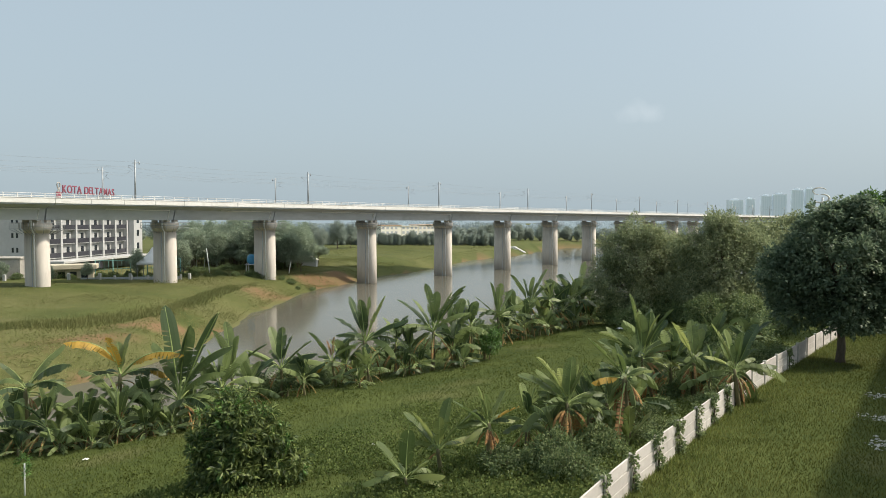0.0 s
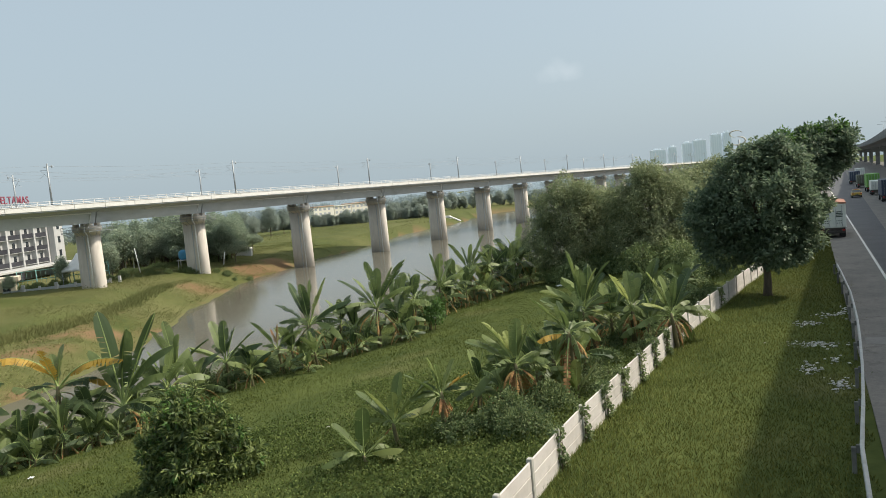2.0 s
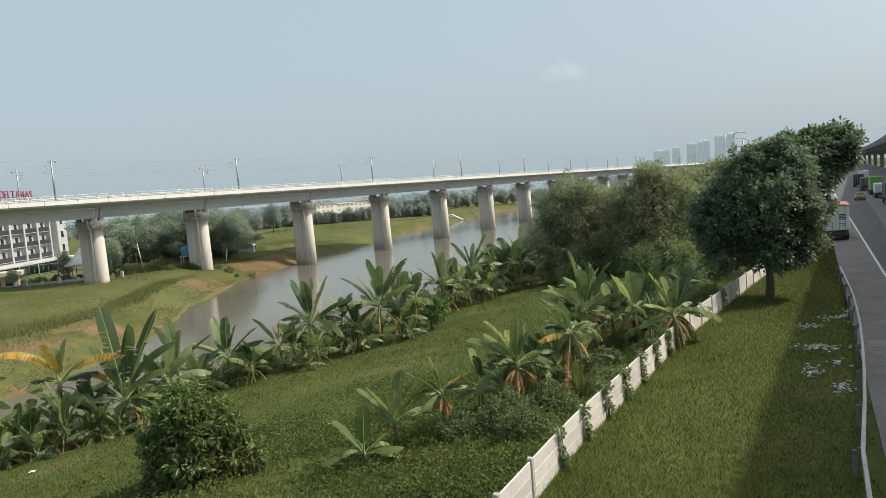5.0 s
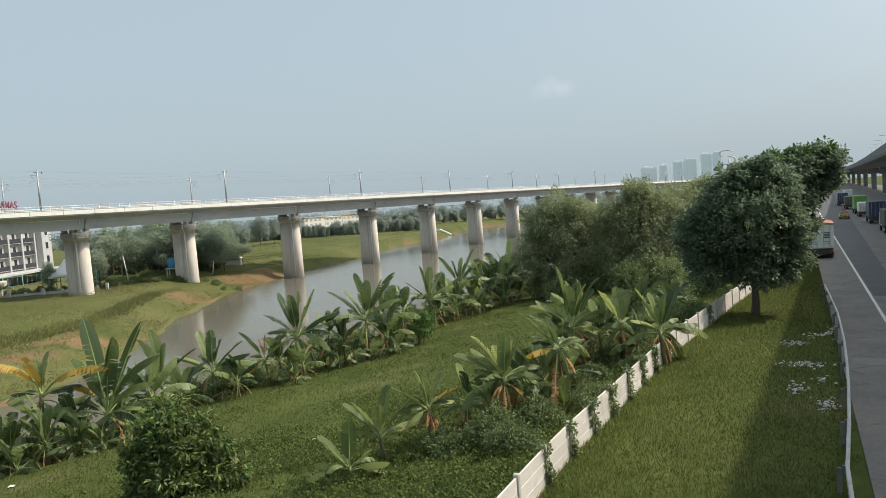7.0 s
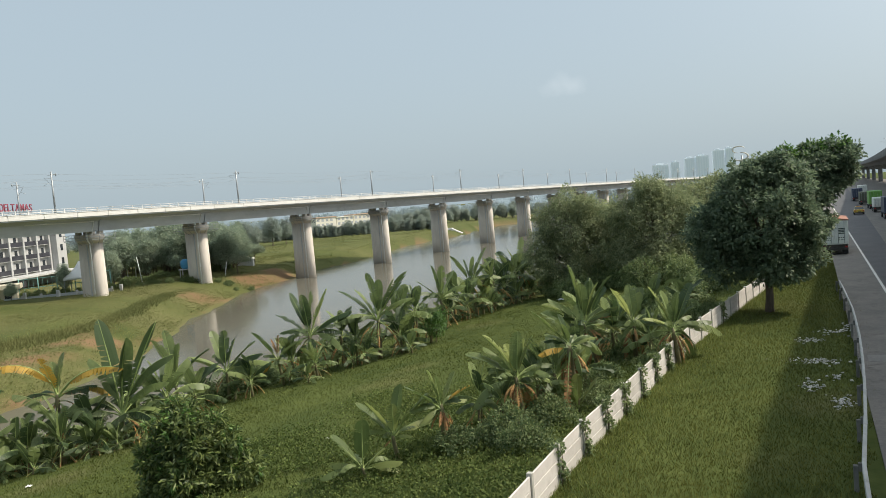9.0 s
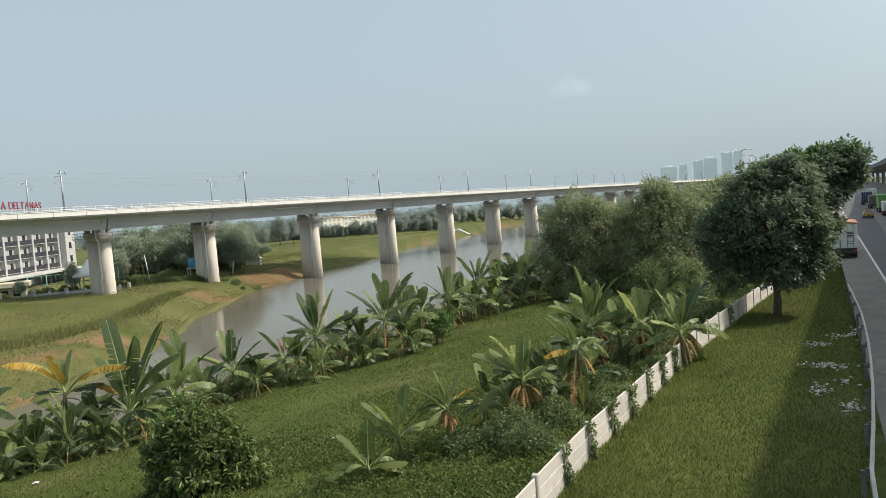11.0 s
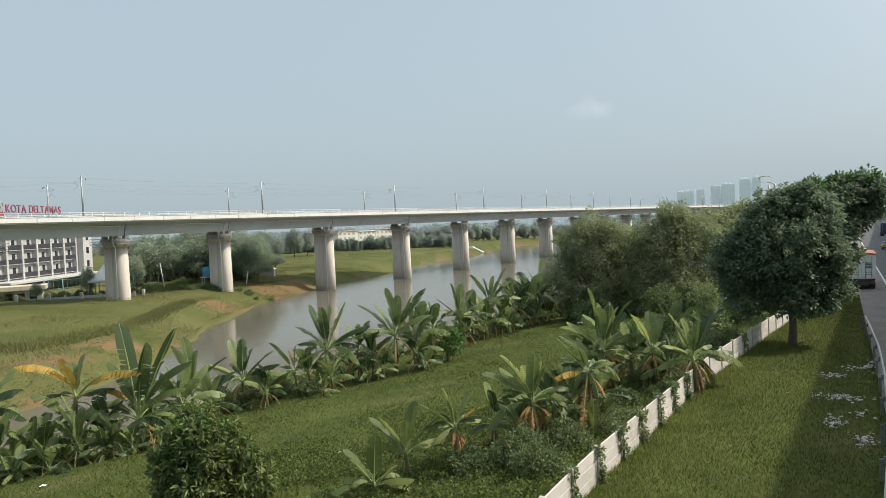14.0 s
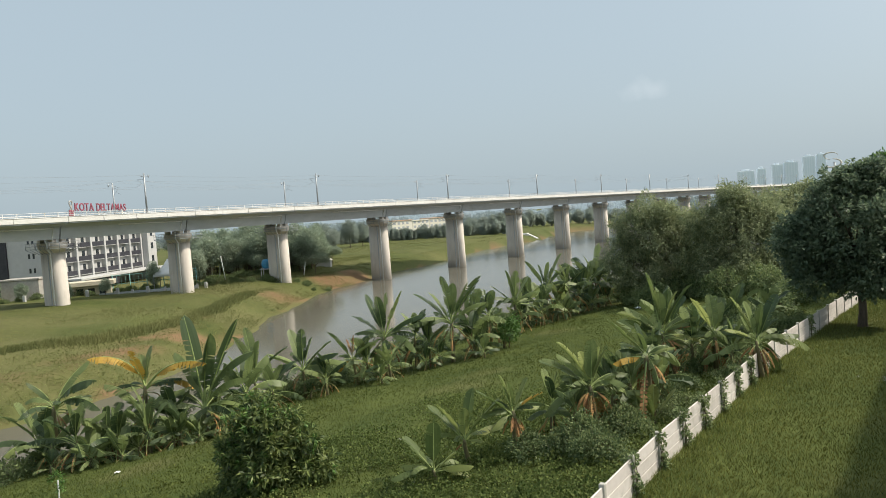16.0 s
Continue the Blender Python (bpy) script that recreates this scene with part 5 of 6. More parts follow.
def blade(kind, k):
    """Blades of length 1 to be scaled: upright, arching, low, hanging dead, yellow."""
    if (kind, k) not in BLADES:
        spec = {"up": (84, 66, 0.2, "banana"), "arch": (66, 28, 0.42, "banana"), "low": (36, -40, 0.6, "banana"),
                "dead": (-25, -86, 0.8, "banana_dead"), "yellow": (30, -24, 0.6, "banana_yellow")}[kind]
        BLADES[kind, k] = banana_leaf(k * 7 + len(kind) * 101, 3.0, (1.0 - 0.08 * (k % 3)) * (0.3 if kind == "dead" else 1), spec[0] + 4 * (k % 4) - 6, spec[1] + 9 * (k % 3) - 9, spec[2] + 0.1 * (k % 3), spec[3])
    return BLADES[kind, k]


def single_leaf(t, seed, heading, start, end, length, kind, crown):
    """One leaf by its heading, the tilt at its foot and tip, and its length."""
    material, wide, torn = {"g": ("banana", 0.22, 0.3), "f": ("banana_fresh", 0.23, 0.35), "y": ("banana_yellow", 0.24, 0.7), "d": ("banana_dead", 0.055, 0.9)}[kind]
    if kind == "g" and end < 0:
        torn = 0.6
    me = banana_leaf(seed, length, min(1.15, wide * length + 0.13), start, end, torn, material)
    part("leaf", me, t, pose(*crown, 0, 0, heading - 90))


def posed_banana(x, y, stem, lean, leaves, seed, label, skirt=2):
    """A banana plant whose leaves are given one by one: heading, tilt at the foot, tilt at the tip, length, kind."""
    rng = random.Random(seed)
    t = thing("banana_plant", pose(x, y, float(land(x, y))), label, "banana plant", "banana plants")
    thick = min(1.15, 0.45 + stem * 0.2)
    lie = Matrix(((thick, 0, lean * stem, 0), (0, thick, 0, 0), (0, 0, stem, 0), (0, 0, 0, 1)))
    me = stem_mesh(seed % 3).copy()
    me.transform(lie)
    part("stem", me, t)
    top = (lean * stem, 0, stem)
    for k, (heading, start, end, length, kind) in enumerate(leaves):
        single_leaf(t, seed * 40 + k, heading, start, end, length, kind, (top[0], 0.03 * (k % 3 - 1), stem - 0.04 * (k % 4)))
    size = sorted(leaf[3] for leaf in leaves)[len(leaves) // 2]
    for k in range(6 if skirt else 3):
        single_leaf(t, seed * 40 + 20 + k, 40 + 97 * k + rng.uniform(-30, 30), rng.uniform(25, 65), rng.uniform(-55, -5), size * rng.uniform(0.6, 0.85), "g", (top[0], 0, stem * 0.97))
    for k in range(2 * skirt):
        single_leaf(t, seed * 40 + 30 + k, rng.uniform(0, 360), rng.uniform(-45, 0), -85, min(stem * 0.95, size * rng.uniform(0.4, 0.75)), "d", (top[0] * 0.9, 0, stem * 0.92))
    return t


def stem_mesh(k):
    if ("stem", k) not in BLADES:
        rng = random.Random(k)
        bm = bmesh.new()
        path = [(0.05 * math.sin(3 * q + k), 0.05 * math.cos(2 * q + k), q) for q in (-0.1, 0.15, 0.3, 0.45, 0.6, 0.75, 0.9, 1.03)]
        add_tube(bm, path, [0.17, 0.15, 0.145, 0.13, 0.135, 0.115, 0.12, 0.07], 9)
        BLADES["stem", k] = finish("stem", bm, M["banana_stem"])
    return BLADES["stem", k]


def build_banana(x, y, stem, top, seed, label, yellow=0, dead=3, up=2, green=7):
    """stem: height of the crown's foot; top: how far its leaves rise over that."""
    rng = random.Random(seed)
    facing = rng.uniform(0, 360)
    t = thing("banana_plant", pose(x, y, float(land(x, y)), rng.uniform(-4, 4), rng.uniform(-4, 4), facing), label, "banana plant", "banana plants")
    part("stem", stem_mesh(seed % 3), t, Matrix.Diagonal((min(1.2, 0.5 + stem * 0.2), min(1.2, 0.5 + stem * 0.2), stem, 1)))
    ln = top / 2.6
    turn = rng.uniform(0, 360)
    def put(kind, count, scale, z, first=0.0):
        nonlocal turn
        for k in range(count):
            turn += 137.5 + rng.uniform(-18, 18)
            s = ln * scale * rng.uniform(0.85, 1.12)
            part("leaf", blade(kind, rng.randrange(5)), t, pose(0, 0, stem + z - 0.05 * k, rng.uniform(-13, 11), rng.uniform(-16, 16), turn) @ Matrix.Scale(s, 4))
    put("up", up + 1, 0.95, 0.02)
    put("arch", green // 2, 1.05, -0.02)
    put("low", green - green // 2 + 1, 1.0, -0.12)
    put("yellow", yellow, 1.3, 0.0)
    put("dead", dead + 1, 0.8, -0.2)
    return t


def build_bananas():
    posed_banana(-20.6, 46.0, 3.9, 0.07, [(-153, 77, -18, 4.4, "y"), (-14, 49, -21, 5.1, "y"), (24, 30, -60, 3.4, "y"), (-117, 75, 60, 2.9, "y"), (53, 86, 61, 2.7, "g"), (-10, 39, -51, 1.3, "d"), (138, 83, 73, 2.2, "g")], 700, "banana plant with large yellow and orange leaves by the river", 2)
    posed_banana(-16.7, 46.2, 1.9, -0.03, [(146, 81, 77, 6.1, "g"), (-10, 68, 60, 6.3, "g"), (-55, 81, 41, 5.9, "g"), (146, 87, 7, 4.9, "g"), (-12, 70, 10, 5.5, "g"), (-14, 61, -9, 4.1, "g"), (-22, 35, -25, 3.0, "g"), (163, 48, -12, 2.7, "g"), (145, -24, -84, 2.4, "d"), (49, -40, -100, 2.3, "d")], 701, "tall banana plant with two broad upright leaves", 2)
    posed_banana(-20.3, 45.0, 2.4, 0.12, [(154, 46, -4, 4.1, "g"), (-146, 25, -35, 2.1, "g"), (-173, 72, 62, 2.0, "g"), (58, -37, -117, 2.2, "g"), (29, 16, -44, 2.3, "g"), (23, 60, 10, 2.2, "g"), (25, 42, 2, 3.2, "g"), (101, -46, -96, 1.3, "d")], 702, "tall green banana plant with tattered leaves by the river", 2)
    posed_banana(-25.9, 45.0, 4.0, 0.04, [(41, 67, 27, 3.5, "g"), (-23, 51, -4, 4.4, "g"), (-19, 39, -51, 4.0, "g"), (46, -5, -85, 2.5, "g"), (-138, 71, 31, 2.4, "g"), (-43, -32, -82, 2.1, "d")], 703, "tall green banana plant with tattered leaves by the river", 2)
    posed_banana(-15.4, 54.5, 2.1, -0.17, [(144, 83, 79, 4.2, "g"), (-134, 78, 53, 4.1, "g"), (49, 87, 72, 3.2, "g"), (-163, 42, -28, 2.5, "g"), (-8, 56, 26, 3.8, "g"), (153, -8, -68, 3.8, "g"), (-19, -38, -98, 2.5, "d")], 704, "tall green banana plant with tattered leaves by the river", 2)
    posed_banana(-12.8, 57.6, 2.2, -0.0, [(-53, 85, 79, 3.4, "g"), (135, 68, 56, 3.6, "g"), (22, 75, 65, 2.8, "g"), (-17, 52, 30, 3.6, "g"), (-8, 33, -27, 3.9, "g"), (-145, 51, 11, 3.3, "g"), (167, 30, -80, 3.6, "g"), (14, 3, -92, 2.4, "g"), (-28, 40, 0, 4.0, "g"), (89, -52, -102, 2.2, "d")], 705, "tall green banana plant with tattered leaves by the river", 2)
    posed_banana(-8.8, 59.3, 2.1, -0.1, [(-62, 82, 72, 2.1, "d"), (138, 77, 57, 1.8, "d"), (154, 0, -80, 2.0, "y"), (-146, 60, 42, 3.4, "g"), (27, 58, 40, 2.4, "g"), (-29, 44, 14, 3.1, "g"), (36, -7, -67, 3.6, "d")], 706, "half-dead banana plant with a withered pale brown top", 2)
    posed_banana(-6.6, 61.4, 3.3, 0.01, [(158, 71, 65, 4.0, "g"), (-115, 81, 77, 3.7, "g"), (22, 85, 81, 3.9, "g"), (-7, 70, 60, 4.4, "g"), (160, 42, 20, 3.5, "g"), (159, 19, -71, 3.7, "g"), (148, -6, -86, 3.8, "g"), (-21, 45, 5, 4.6, "g"), (-32, 20, -70, 3.9, "g"), (23, 24, -66, 2.2, "d"), (139, -31, -91, 3.9, "d"), (29, -44, -94, 3.6, "d")], 707, "tall green banana plant with tattered leaves by the river", 2)
    posed_banana(-0.9, 62.5, 3.4, 0.02, [(-147, 84, 76, 4.2, "g"), (65, 80, 76, 3.5, "g"), (163, 49, 27, 4.3, "g"), (165, 64, 48, 3.4, "g"), (-43, 55, 41, 5.5, "g"), (-12, 68, 58, 3.9, "g"), (-158, 43, -27, 3.1, "g"), (12, 13, -57, 2.3, "g"), (-24, 50, 0, 3.9, "g"), (-172, 23, -27, 3.9, "g"), (93, -40, -90, 4.5, "d"), (-31, -25, -85, 3.5, "d")], 708, "tall green banana plant with tattered leaves by the river", 2)
    posed_banana(6.0, 77.0, 3.0, -0.07, [(-166, 79, 74, 3.9, "g"), (-76, 81, 77, 3.8, "g"), (10, 66, 56, 3.5, "g"), (-171, 51, 33, 3.5, "g"), (-15, 53, -7, 3.3, "g"), (-154, 46, -14, 3.4, "g"), (25, 15, -55, 3.3, "g")], 709, "tall green banana plant with tattered leaves by the river", 2)
    posed_banana(10.5, 85.0, 3.8, -0.11, [(-162, 58, 50, 4.3, "g"), (150, 75, 71, 3.1, "g"), (31, 82, 78, 3.3, "g"), (22, 51, 26, 3.9, "g"), (13, 31, -29, 4.1, "g"), (173, 23, -47, 2.9, "g"), (8, 67, 57, 4.7, "g"), (-19, 12, -48, 2.3, "d")], 710, "tall green banana plant with tattered leaves by the river", 2)
    posed_banana(17.5, 93.0, 3.9, -0.06, [(35, 78, 74, 4.4, "g"), (-174, 69, 61, 3.3, "g"), (16, 51, 43, 5.1, "g"), (26, 50, 35, 3.5, "g"), (-155, 37, -13, 3.2, "g"), (9, 20, -40, 3.6, "g"), (-173, 5, -55, 4.0, "g")], 711, "tall green banana plant with tattered leaves by the river", 2)
    posed_banana(-1.3, 26.4, 0.5, -0.14, [(-76, 80, 77, 1.9, "f"), (167, 52, 46, 1.7, "f"), (-18, 28, -12, 1.6, "f"), (-13, 47, 35, 1.2, "f"), (168, 23, -17, 1.3, "f"), (-160, 21, -29, 1.7, "f"), (7, 12, -48, 1.7, "f"), (-159, 58, 38, 1.1, "f")], 712, "low young banana plant with broad pale green leaves", 0)
    posed_banana(-0.1, 28.0, 1.0, -0.07, [(47, 74, 70, 2.0, "f"), (165, 46, 40, 2.0, "f"), (-170, 61, 51, 1.9, "f"), (-74, 88, 85, 1.4, "f"), (-14, 54, 36, 2.2, "f"), (28, 29, -16, 1.9, "f"), (-26, 31, -29, 0.9, "f"), (-158, -2, -62, 0.5, "d"), (173, 34, -16, 1.2, "f")], 713, "young banana plant with pale green leaves in the meadow", 0)
    posed_banana(1.7, 27.7, 1.8, 0.02, [(164, 73, 70, 1.5, "f"), (158, 84, 81, 1.2, "f"), (22, 63, 58, 1.5, "f"), (-149, 43, 28, 2.0, "f"), (-173, 18, -27, 1.3, "f"), (-9, 39, 24, 1.4, "y"), (-149, 3, -57, 1.2, "f"), (-34, -12, -92, 0.5, "f"), (13, 21, -19, 1.1, "f")], 714, "banana plant with a creeper-covered stem and a yellow leaf", 5)
    posed_banana(5.0, 28.5, 2.1, -0.06, [(167, 69, 39, 2.2, "f"), (148, 61, 21, 1.9, "g"), (163, 42, 12, 2.3, "f"), (-74, 79, 76, 2.1, "g"), (12, 75, 70, 1.6, "f"), (-23, 69, 61, 1.9, "g"), (153, 45, -25, 1.3, "f"), (-172, 14, -76, 2.3, "g"), (19, 38, -32, 1.9, "f"), (23, 7, -73, 2.7, "g"), (-121, -51, -76, 1.3, "d"), (169, -36, -66, 1.5, "d"), (56, -49, -79, 2.5, "d"), (34, -43, -83, 2.3, "d"), (123, 78, 58, 1.5, "f")], 715, "green banana plant with long orange-brown dead leaves near the fence", 5)
    posed_banana(7.4, 29.3, 2.8, -0.02, [(-174, 47, 43, 2.2, "f"), (149, 74, 68, 1.4, "g"), (-152, 70, 67, 1.1, "f"), (-164, 20, -30, 1.6, "y"), (-78, -22, -92, 1.4, "g"), (27, 18, -72, 2.1, "f"), (161, -32, -92, 1.4, "g"), (-33, 44, -6, 1.3, "f"), (107, -54, -84, 2.3, "d"), (66, -56, -86, 2.5, "d"), (-117, -48, -68, 2.9, "d")], 716, "green banana plant with dry brown leaf skirt near the fence", 5)
    posed_banana(7.4, 29.1, 0.2, 0.04, [(-86, 85, 82, 1.5, "f"), (-18, 59, 49, 1.6, "f"), (-150, 62, 48, 1.5, "f"), (-147, 77, 71, 1.5, "f")], 717, "young upright banana sucker among the older plants", 0)
    posed_banana(10.8, 37.3, 2.3, -0.28, [(159, 82, 74, 3.3, "f"), (-111, 88, 80, 2.3, "g"), (-17, 77, 59, 2.5, "f"), (-43, 70, 42, 3.3, "g"), (156, 40, 10, 2.5, "f"), (-172, 58, 18, 2.6, "g"), (-9, 12, -48, 2.3, "f"), (-70, -16, -96, 1.5, "g"), (-23, 47, 2, 2.1, "f"), (-30, 41, -9, 1.6, "d"), (-43, -19, -49, 1.5, "d"), (-57, -58, -78, 2.2, "d"), (54, -66, -86, 2.3, "d")], 718, "green banana plant with dry brown leaf skirt near the fence", 5)
    posed_banana(13.8, 34.1, 1.7, -0.08, [(153, 66, 58, 2.4, "f"), (133, 77, 69, 2.0, "g"), (28, 76, 72, 1.9, "f"), (21, 63, 53, 2.6, "g"), (-164, 42, 2, 1.9, "f"), (9, 22, -18, 2.2, "g"), (23, 15, -45, 3.4, "f"), (-170, 19, -41, 2.1, "g"), (35, -8, -98, 2.9, "f"), (73, -56, -86, 1.8, "d"), (-45, -56, -96, 1.7, "d")], 719, "green banana plant with dry brown leaf skirt near the fence", 5)
    posed_banana(12.5, 36.4, 2.0, -0.0, [(-164, 67, 47, 2.4, "f"), (86, 82, 74, 2.1, "g"), (46, 64, 52, 1.9, "f"), (157, 29, -31, 1.2, "g"), (23, 28, -22, 1.9, "f"), (167, -21, -101, 1.4, "g"), (70, -51, -81, 2.3, "d"), (-152, -53, -83, 2.1, "d"), (36, -56, -86, 2.3, "d"), (126, 70, 40, 0.7, "f")], 720, "green banana plant with dry brown leaf skirt near the fence", 5)
    shore = [(-27.3, 45.6, 2.4, 3.0), (-23.5, 43.2, 1.6, 2.2), (-14.7, 48.6, 2.2, 2.6), (-4.2, 63.8, 2.6, 2.4), (0.8, 64.9, 3.0, 2.9), (2.4, 66.6, 3.2, 2.2), (7.5, 80.5, 2.9, 2.8), (12.9, 86.9, 3.4, 3.0), (16.1, 92.1, 3.4, 3.2)]
    fill = [(-25.6, 44.0, 1.4, 1.8), (-15.9, 46.9, 1.2, 1.8), (-10.8, 56.6, 1.4, 1.8), (-2.9, 62.5, 2.0, 2.2), (6.4, 77.8, 1.8, 2.6), (11.3, 85.0, 2.0, 2.8), (14.5, 89.0, 2.4, 3.0), (17.8, 94.0, 2.2, 3.2), (21.3, 98.5, 2.6, 3.0), (3.6, 70.5, 1.6, 2.2), (-18.6, 45.6, 1.6, 2.2), (-22.4, 44.4, 1.3, 2.0), (-21.3, 43.6, 1.2, 2.0), (-19.4, 43.8, 1.3, 2.1), (-17.9, 44.8, 1.0, 1.8), (-13.6, 51.5, 1.6, 2.2), (-8.0, 60.0, 1.6, 2.2), (-6.0, 58.6, 1.2, 1.8), (1.0, 63.0, 1.6, 2.2), (9.0, 81.5, 2.0, 2.8), (19.4, 96.0, 2.4, 3.2)]
    inland = [(3.4, 29.6, 1.4, 1.4), (6.2, 30.2, 1.5, 1.5), (11.8, 41.7, 2.2, 2.2), (13.1, 40.5, 1.6, 1.9), (9.4, 36.4, 1.3, 1.7), (17.0, 46.0, 1.7, 1.9), (15.3, 44.5, 1.4, 1.8), (20.1, 47.8, 1.4, 1.6), (8.4, 31.6, 1.3, 1.4), (5.9, 29.0, 1.5, 1.5), (4.2, 28.7, 1.2, 1.3), (6.8, 29.9, 1.6, 1.5), (11.7, 37.4, 1.6, 1.8), (13.1, 35.6, 1.3, 1.6), (10.0, 38.2, 1.7, 2.0), (12.2, 38.8, 1.8, 2.0), (14.4, 36.4, 1.3, 1.6)]
    for i, (x, y, s, h) in enumerate(shore):
        build_banana(x, y, s, h, 100 + i, "tall green banana plant with tattered leaves by the river", dead=6 + i % 4, green=6 + i % 3)
    for i, (x, y, s, h) in enumerate(fill):
        build_banana(x, y, s, h, 200 + i, "young green banana plant in the river-side thicket", dead=3 + i % 4, green=6 + i % 3)
    for i, (x, y, s, h) in enumerate(inland):
        build_banana(x, y, s, h, 300 + i, "green banana plant with dry brown leaf skirt near the fence", dead=7 + i % 4, green=5 + i % 3)
    # young suckers round the feet of the older plants
    rng = random.Random(31)
    for i, (x, y, s, h) in enumerate(shore + fill):
        for _ in range(1 if i % 3 else 2):
            a, r = rng.uniform(0, 6.28), rng.uniform(0.7, 1.6)
            build_banana(x + r * math.cos(a), y + r * math.sin(a) - 0.3, s * rng.uniform(0.25, 0.5), h * rng.uniform(0.55, 0.8), 600 + i, "young banana sucker among the older plants", dead=rng.randrange(3), up=2, green=5)
    x, y = 22.0, 96.0
    build_banana(x, y, 2.4, 2.0, 411, "dead brown banana plant with hanging dry leaves", dead=9, up=0, green=1)


# -- grass --
def blades(seed, us, ns, height, wide, lean=0.5):
    """Upright three-cornered blades at places of the road's frame."""
    rng = np.random.default_rng(seed)
    k = len(us)
    a = math.radians(-ROAD_TURN)
    x, y = us * math.sin(a) - ns * math.cos(a), us * math.cos(a) + ns * math.sin(a)
    z = land(x, y)
    t = rng.uniform(0, 2 * np.pi, k)
    h = height * rng.uniform(0.5, 1.3, k)
    w = wide * rng.uniform(0.7, 1.3, k)
    lx, ly = rng.normal(0, lean, k) * h, rng.normal(0, lean, k) * h
    p = np.stack([x, y, z - 0.02], 1)
    side = np.stack([np.cos(t), np.sin(t), 0 * t], 1) * w[:, None]
    v = np.stack([p - side, p + side, p + np.stack([lx, ly, h], 1)], 1).reshape(-1, 3)
    return v, np.arange(3 * k).reshape(-1, 3)


def build_grass():
    rng = np.random.default_rng(2)
    def sow(name, count, u0, u1, left, height, wide, material, label, lean=0.5, near=1.0, seed=1):
        us = u0 + (u1 - u0) * rng.random(count) ** near
        lo, hi = left(us)
        ns = lo + (hi - lo) * rng.random(count)
        if material == "weeds":      # bare red earth stays open
            bare = np.zeros(len(us), bool)
            for su, sn, sr, ss in ((131, 115, 11, 4.5), (101, 101.5, 8, 3.5), (141, 117, 7, 4)):
                bare |= np.hypot((us - su) / sr, (ns - sn) / ss) + rng.normal(0, 0.12, len(us)) < 0.85
            us, ns = us[~bare], ns[~bare]
        v, f = blades(seed, us, ns, height, wide, lean)
        keep = np.repeat(v[0::3, 2] > 0.15, 1)
        v = v.reshape(-1, 3, 3)[keep].reshape(-1, 3)
        tagged(new(name, fast_mesh(name, v, np.arange(len(v)).reshape(-1, 3), M[material])), label, "grass", kind="stuff")
    sow("verge_grass", 150000, 13, 85, lambda u: (-np.interp(u, [13, 25, 30, 45, 60, 78], [0.8, 1.15, 1.5, 2.3, 1.9, 1.5]) + 0.2 * np.sin(u * 1.7), fence_left(u) - 0.1), 0.12, 0.014, "grass", "short green grass on the verge inside the fence", 0.5, 1.7, 3)
    sow("fence_grass", 17000, 13, 70, lambda u: (fence_left(u) - 2.6 * rng.random(len(u)), fence_left(u) + 0.3), 0.21, 0.012, "tall_grass", "taller grass along the fence foot", 0.35, 1.5, 4)
    sow("meadow_grass", 210000, 16, 112, lambda u: (fence_left(u) + 0.2, np.interp(u, [24, 34, 50, 71, 88, 114], [48.5, 46, 44.5, 43, 42, 41])), 0.13, 0.018, "meadow", "green meadow grass sloping to the river", 0.55, 1.5, 5)
    sow("bank_weeds", 150000, 14, 180, lambda u: (np.interp(u, [15, 34, 43, 52, 61, 72, 82, 101, 125, 160], [64, 63, 64.5, 68, 72, 79, 87, 98, 110, 120]) + 0.5, np.interp(u, [20, 80, 180], [112, 135, 150])), 0.1, 0.05, "weeds", "rough green and straw weeds on the far bank", 1.1, 1.0, 6)
    sow("field_weeds", 24000, 120, 330, lambda u: (np.interp(u, [120, 160, 194, 224, 260, 298, 336], [108, 120, 126, 135, 144, 151, 158]) + 1.5, np.interp(u, [120, 330], [170, 235])), 0.2, 0.11, "weeds", "rough grass of the field beyond the river", 1.0, 0.9, 7)
    # broad-leaved weeds in patches over the meadow
    k = 5200
    us, ns = 16 + 75 * rng.random(k) ** 1.4, 0
    ns = fence_left(us) + 0.3 + (np.interp(us, [24, 34, 50, 71, 90], [40, 38, 37, 36, 35])) * rng.random(k)
    patch = waves(us * 0.7, ns * 0.8) + rng.normal(0, 0.25, k) > 0.12
    us, ns = us[patch], ns[patch]
    a = math.radians(-ROAD_TURN)
    x, y = us * math.sin(a) - ns * math.cos(a), us * math.cos(a) + ns * math.sin(a)
    c = np.stack([x, y, land(x, y) + 0.08], 1)
    v, f = leaf_cloud(rng, c, np.tile([0, 0, 1.0], (len(c), 1)), 9, 0.24, 0.13, 0.08)
    tagged(new("meadow_weeds", fast_mesh("meadow_weeds", v, f, M["meadow"])), "patches of broad-leaved weeds in the meadow", "weeds", kind="stuff")
    # a thicker mat of weeds near the fence
    k = 11000
    us = 13 + 24 * rng.random(k)
    ns = fence_left(us) + 0.3 + 19 * rng.random(k) ** 1.3
    lush = waves(us * 1.1 + 4, ns * 1.2) + rng.normal(0, 0.3, k) > -0.25
    us, ns = us[lush], ns[lush]
    x, y = us * math.sin(a) - ns * math.cos(a), us * math.cos(a) + ns * math.sin(a)
    c = np.stack([x, y, land(x, y) + 0.1 + 0.12 * rng.random(len(us))], 1)
    v, f = leaf_cloud(rng, c, np.tile([0, 0, 1.0], (len(c), 1)), 9, 0.22, 0.12, 0.085)
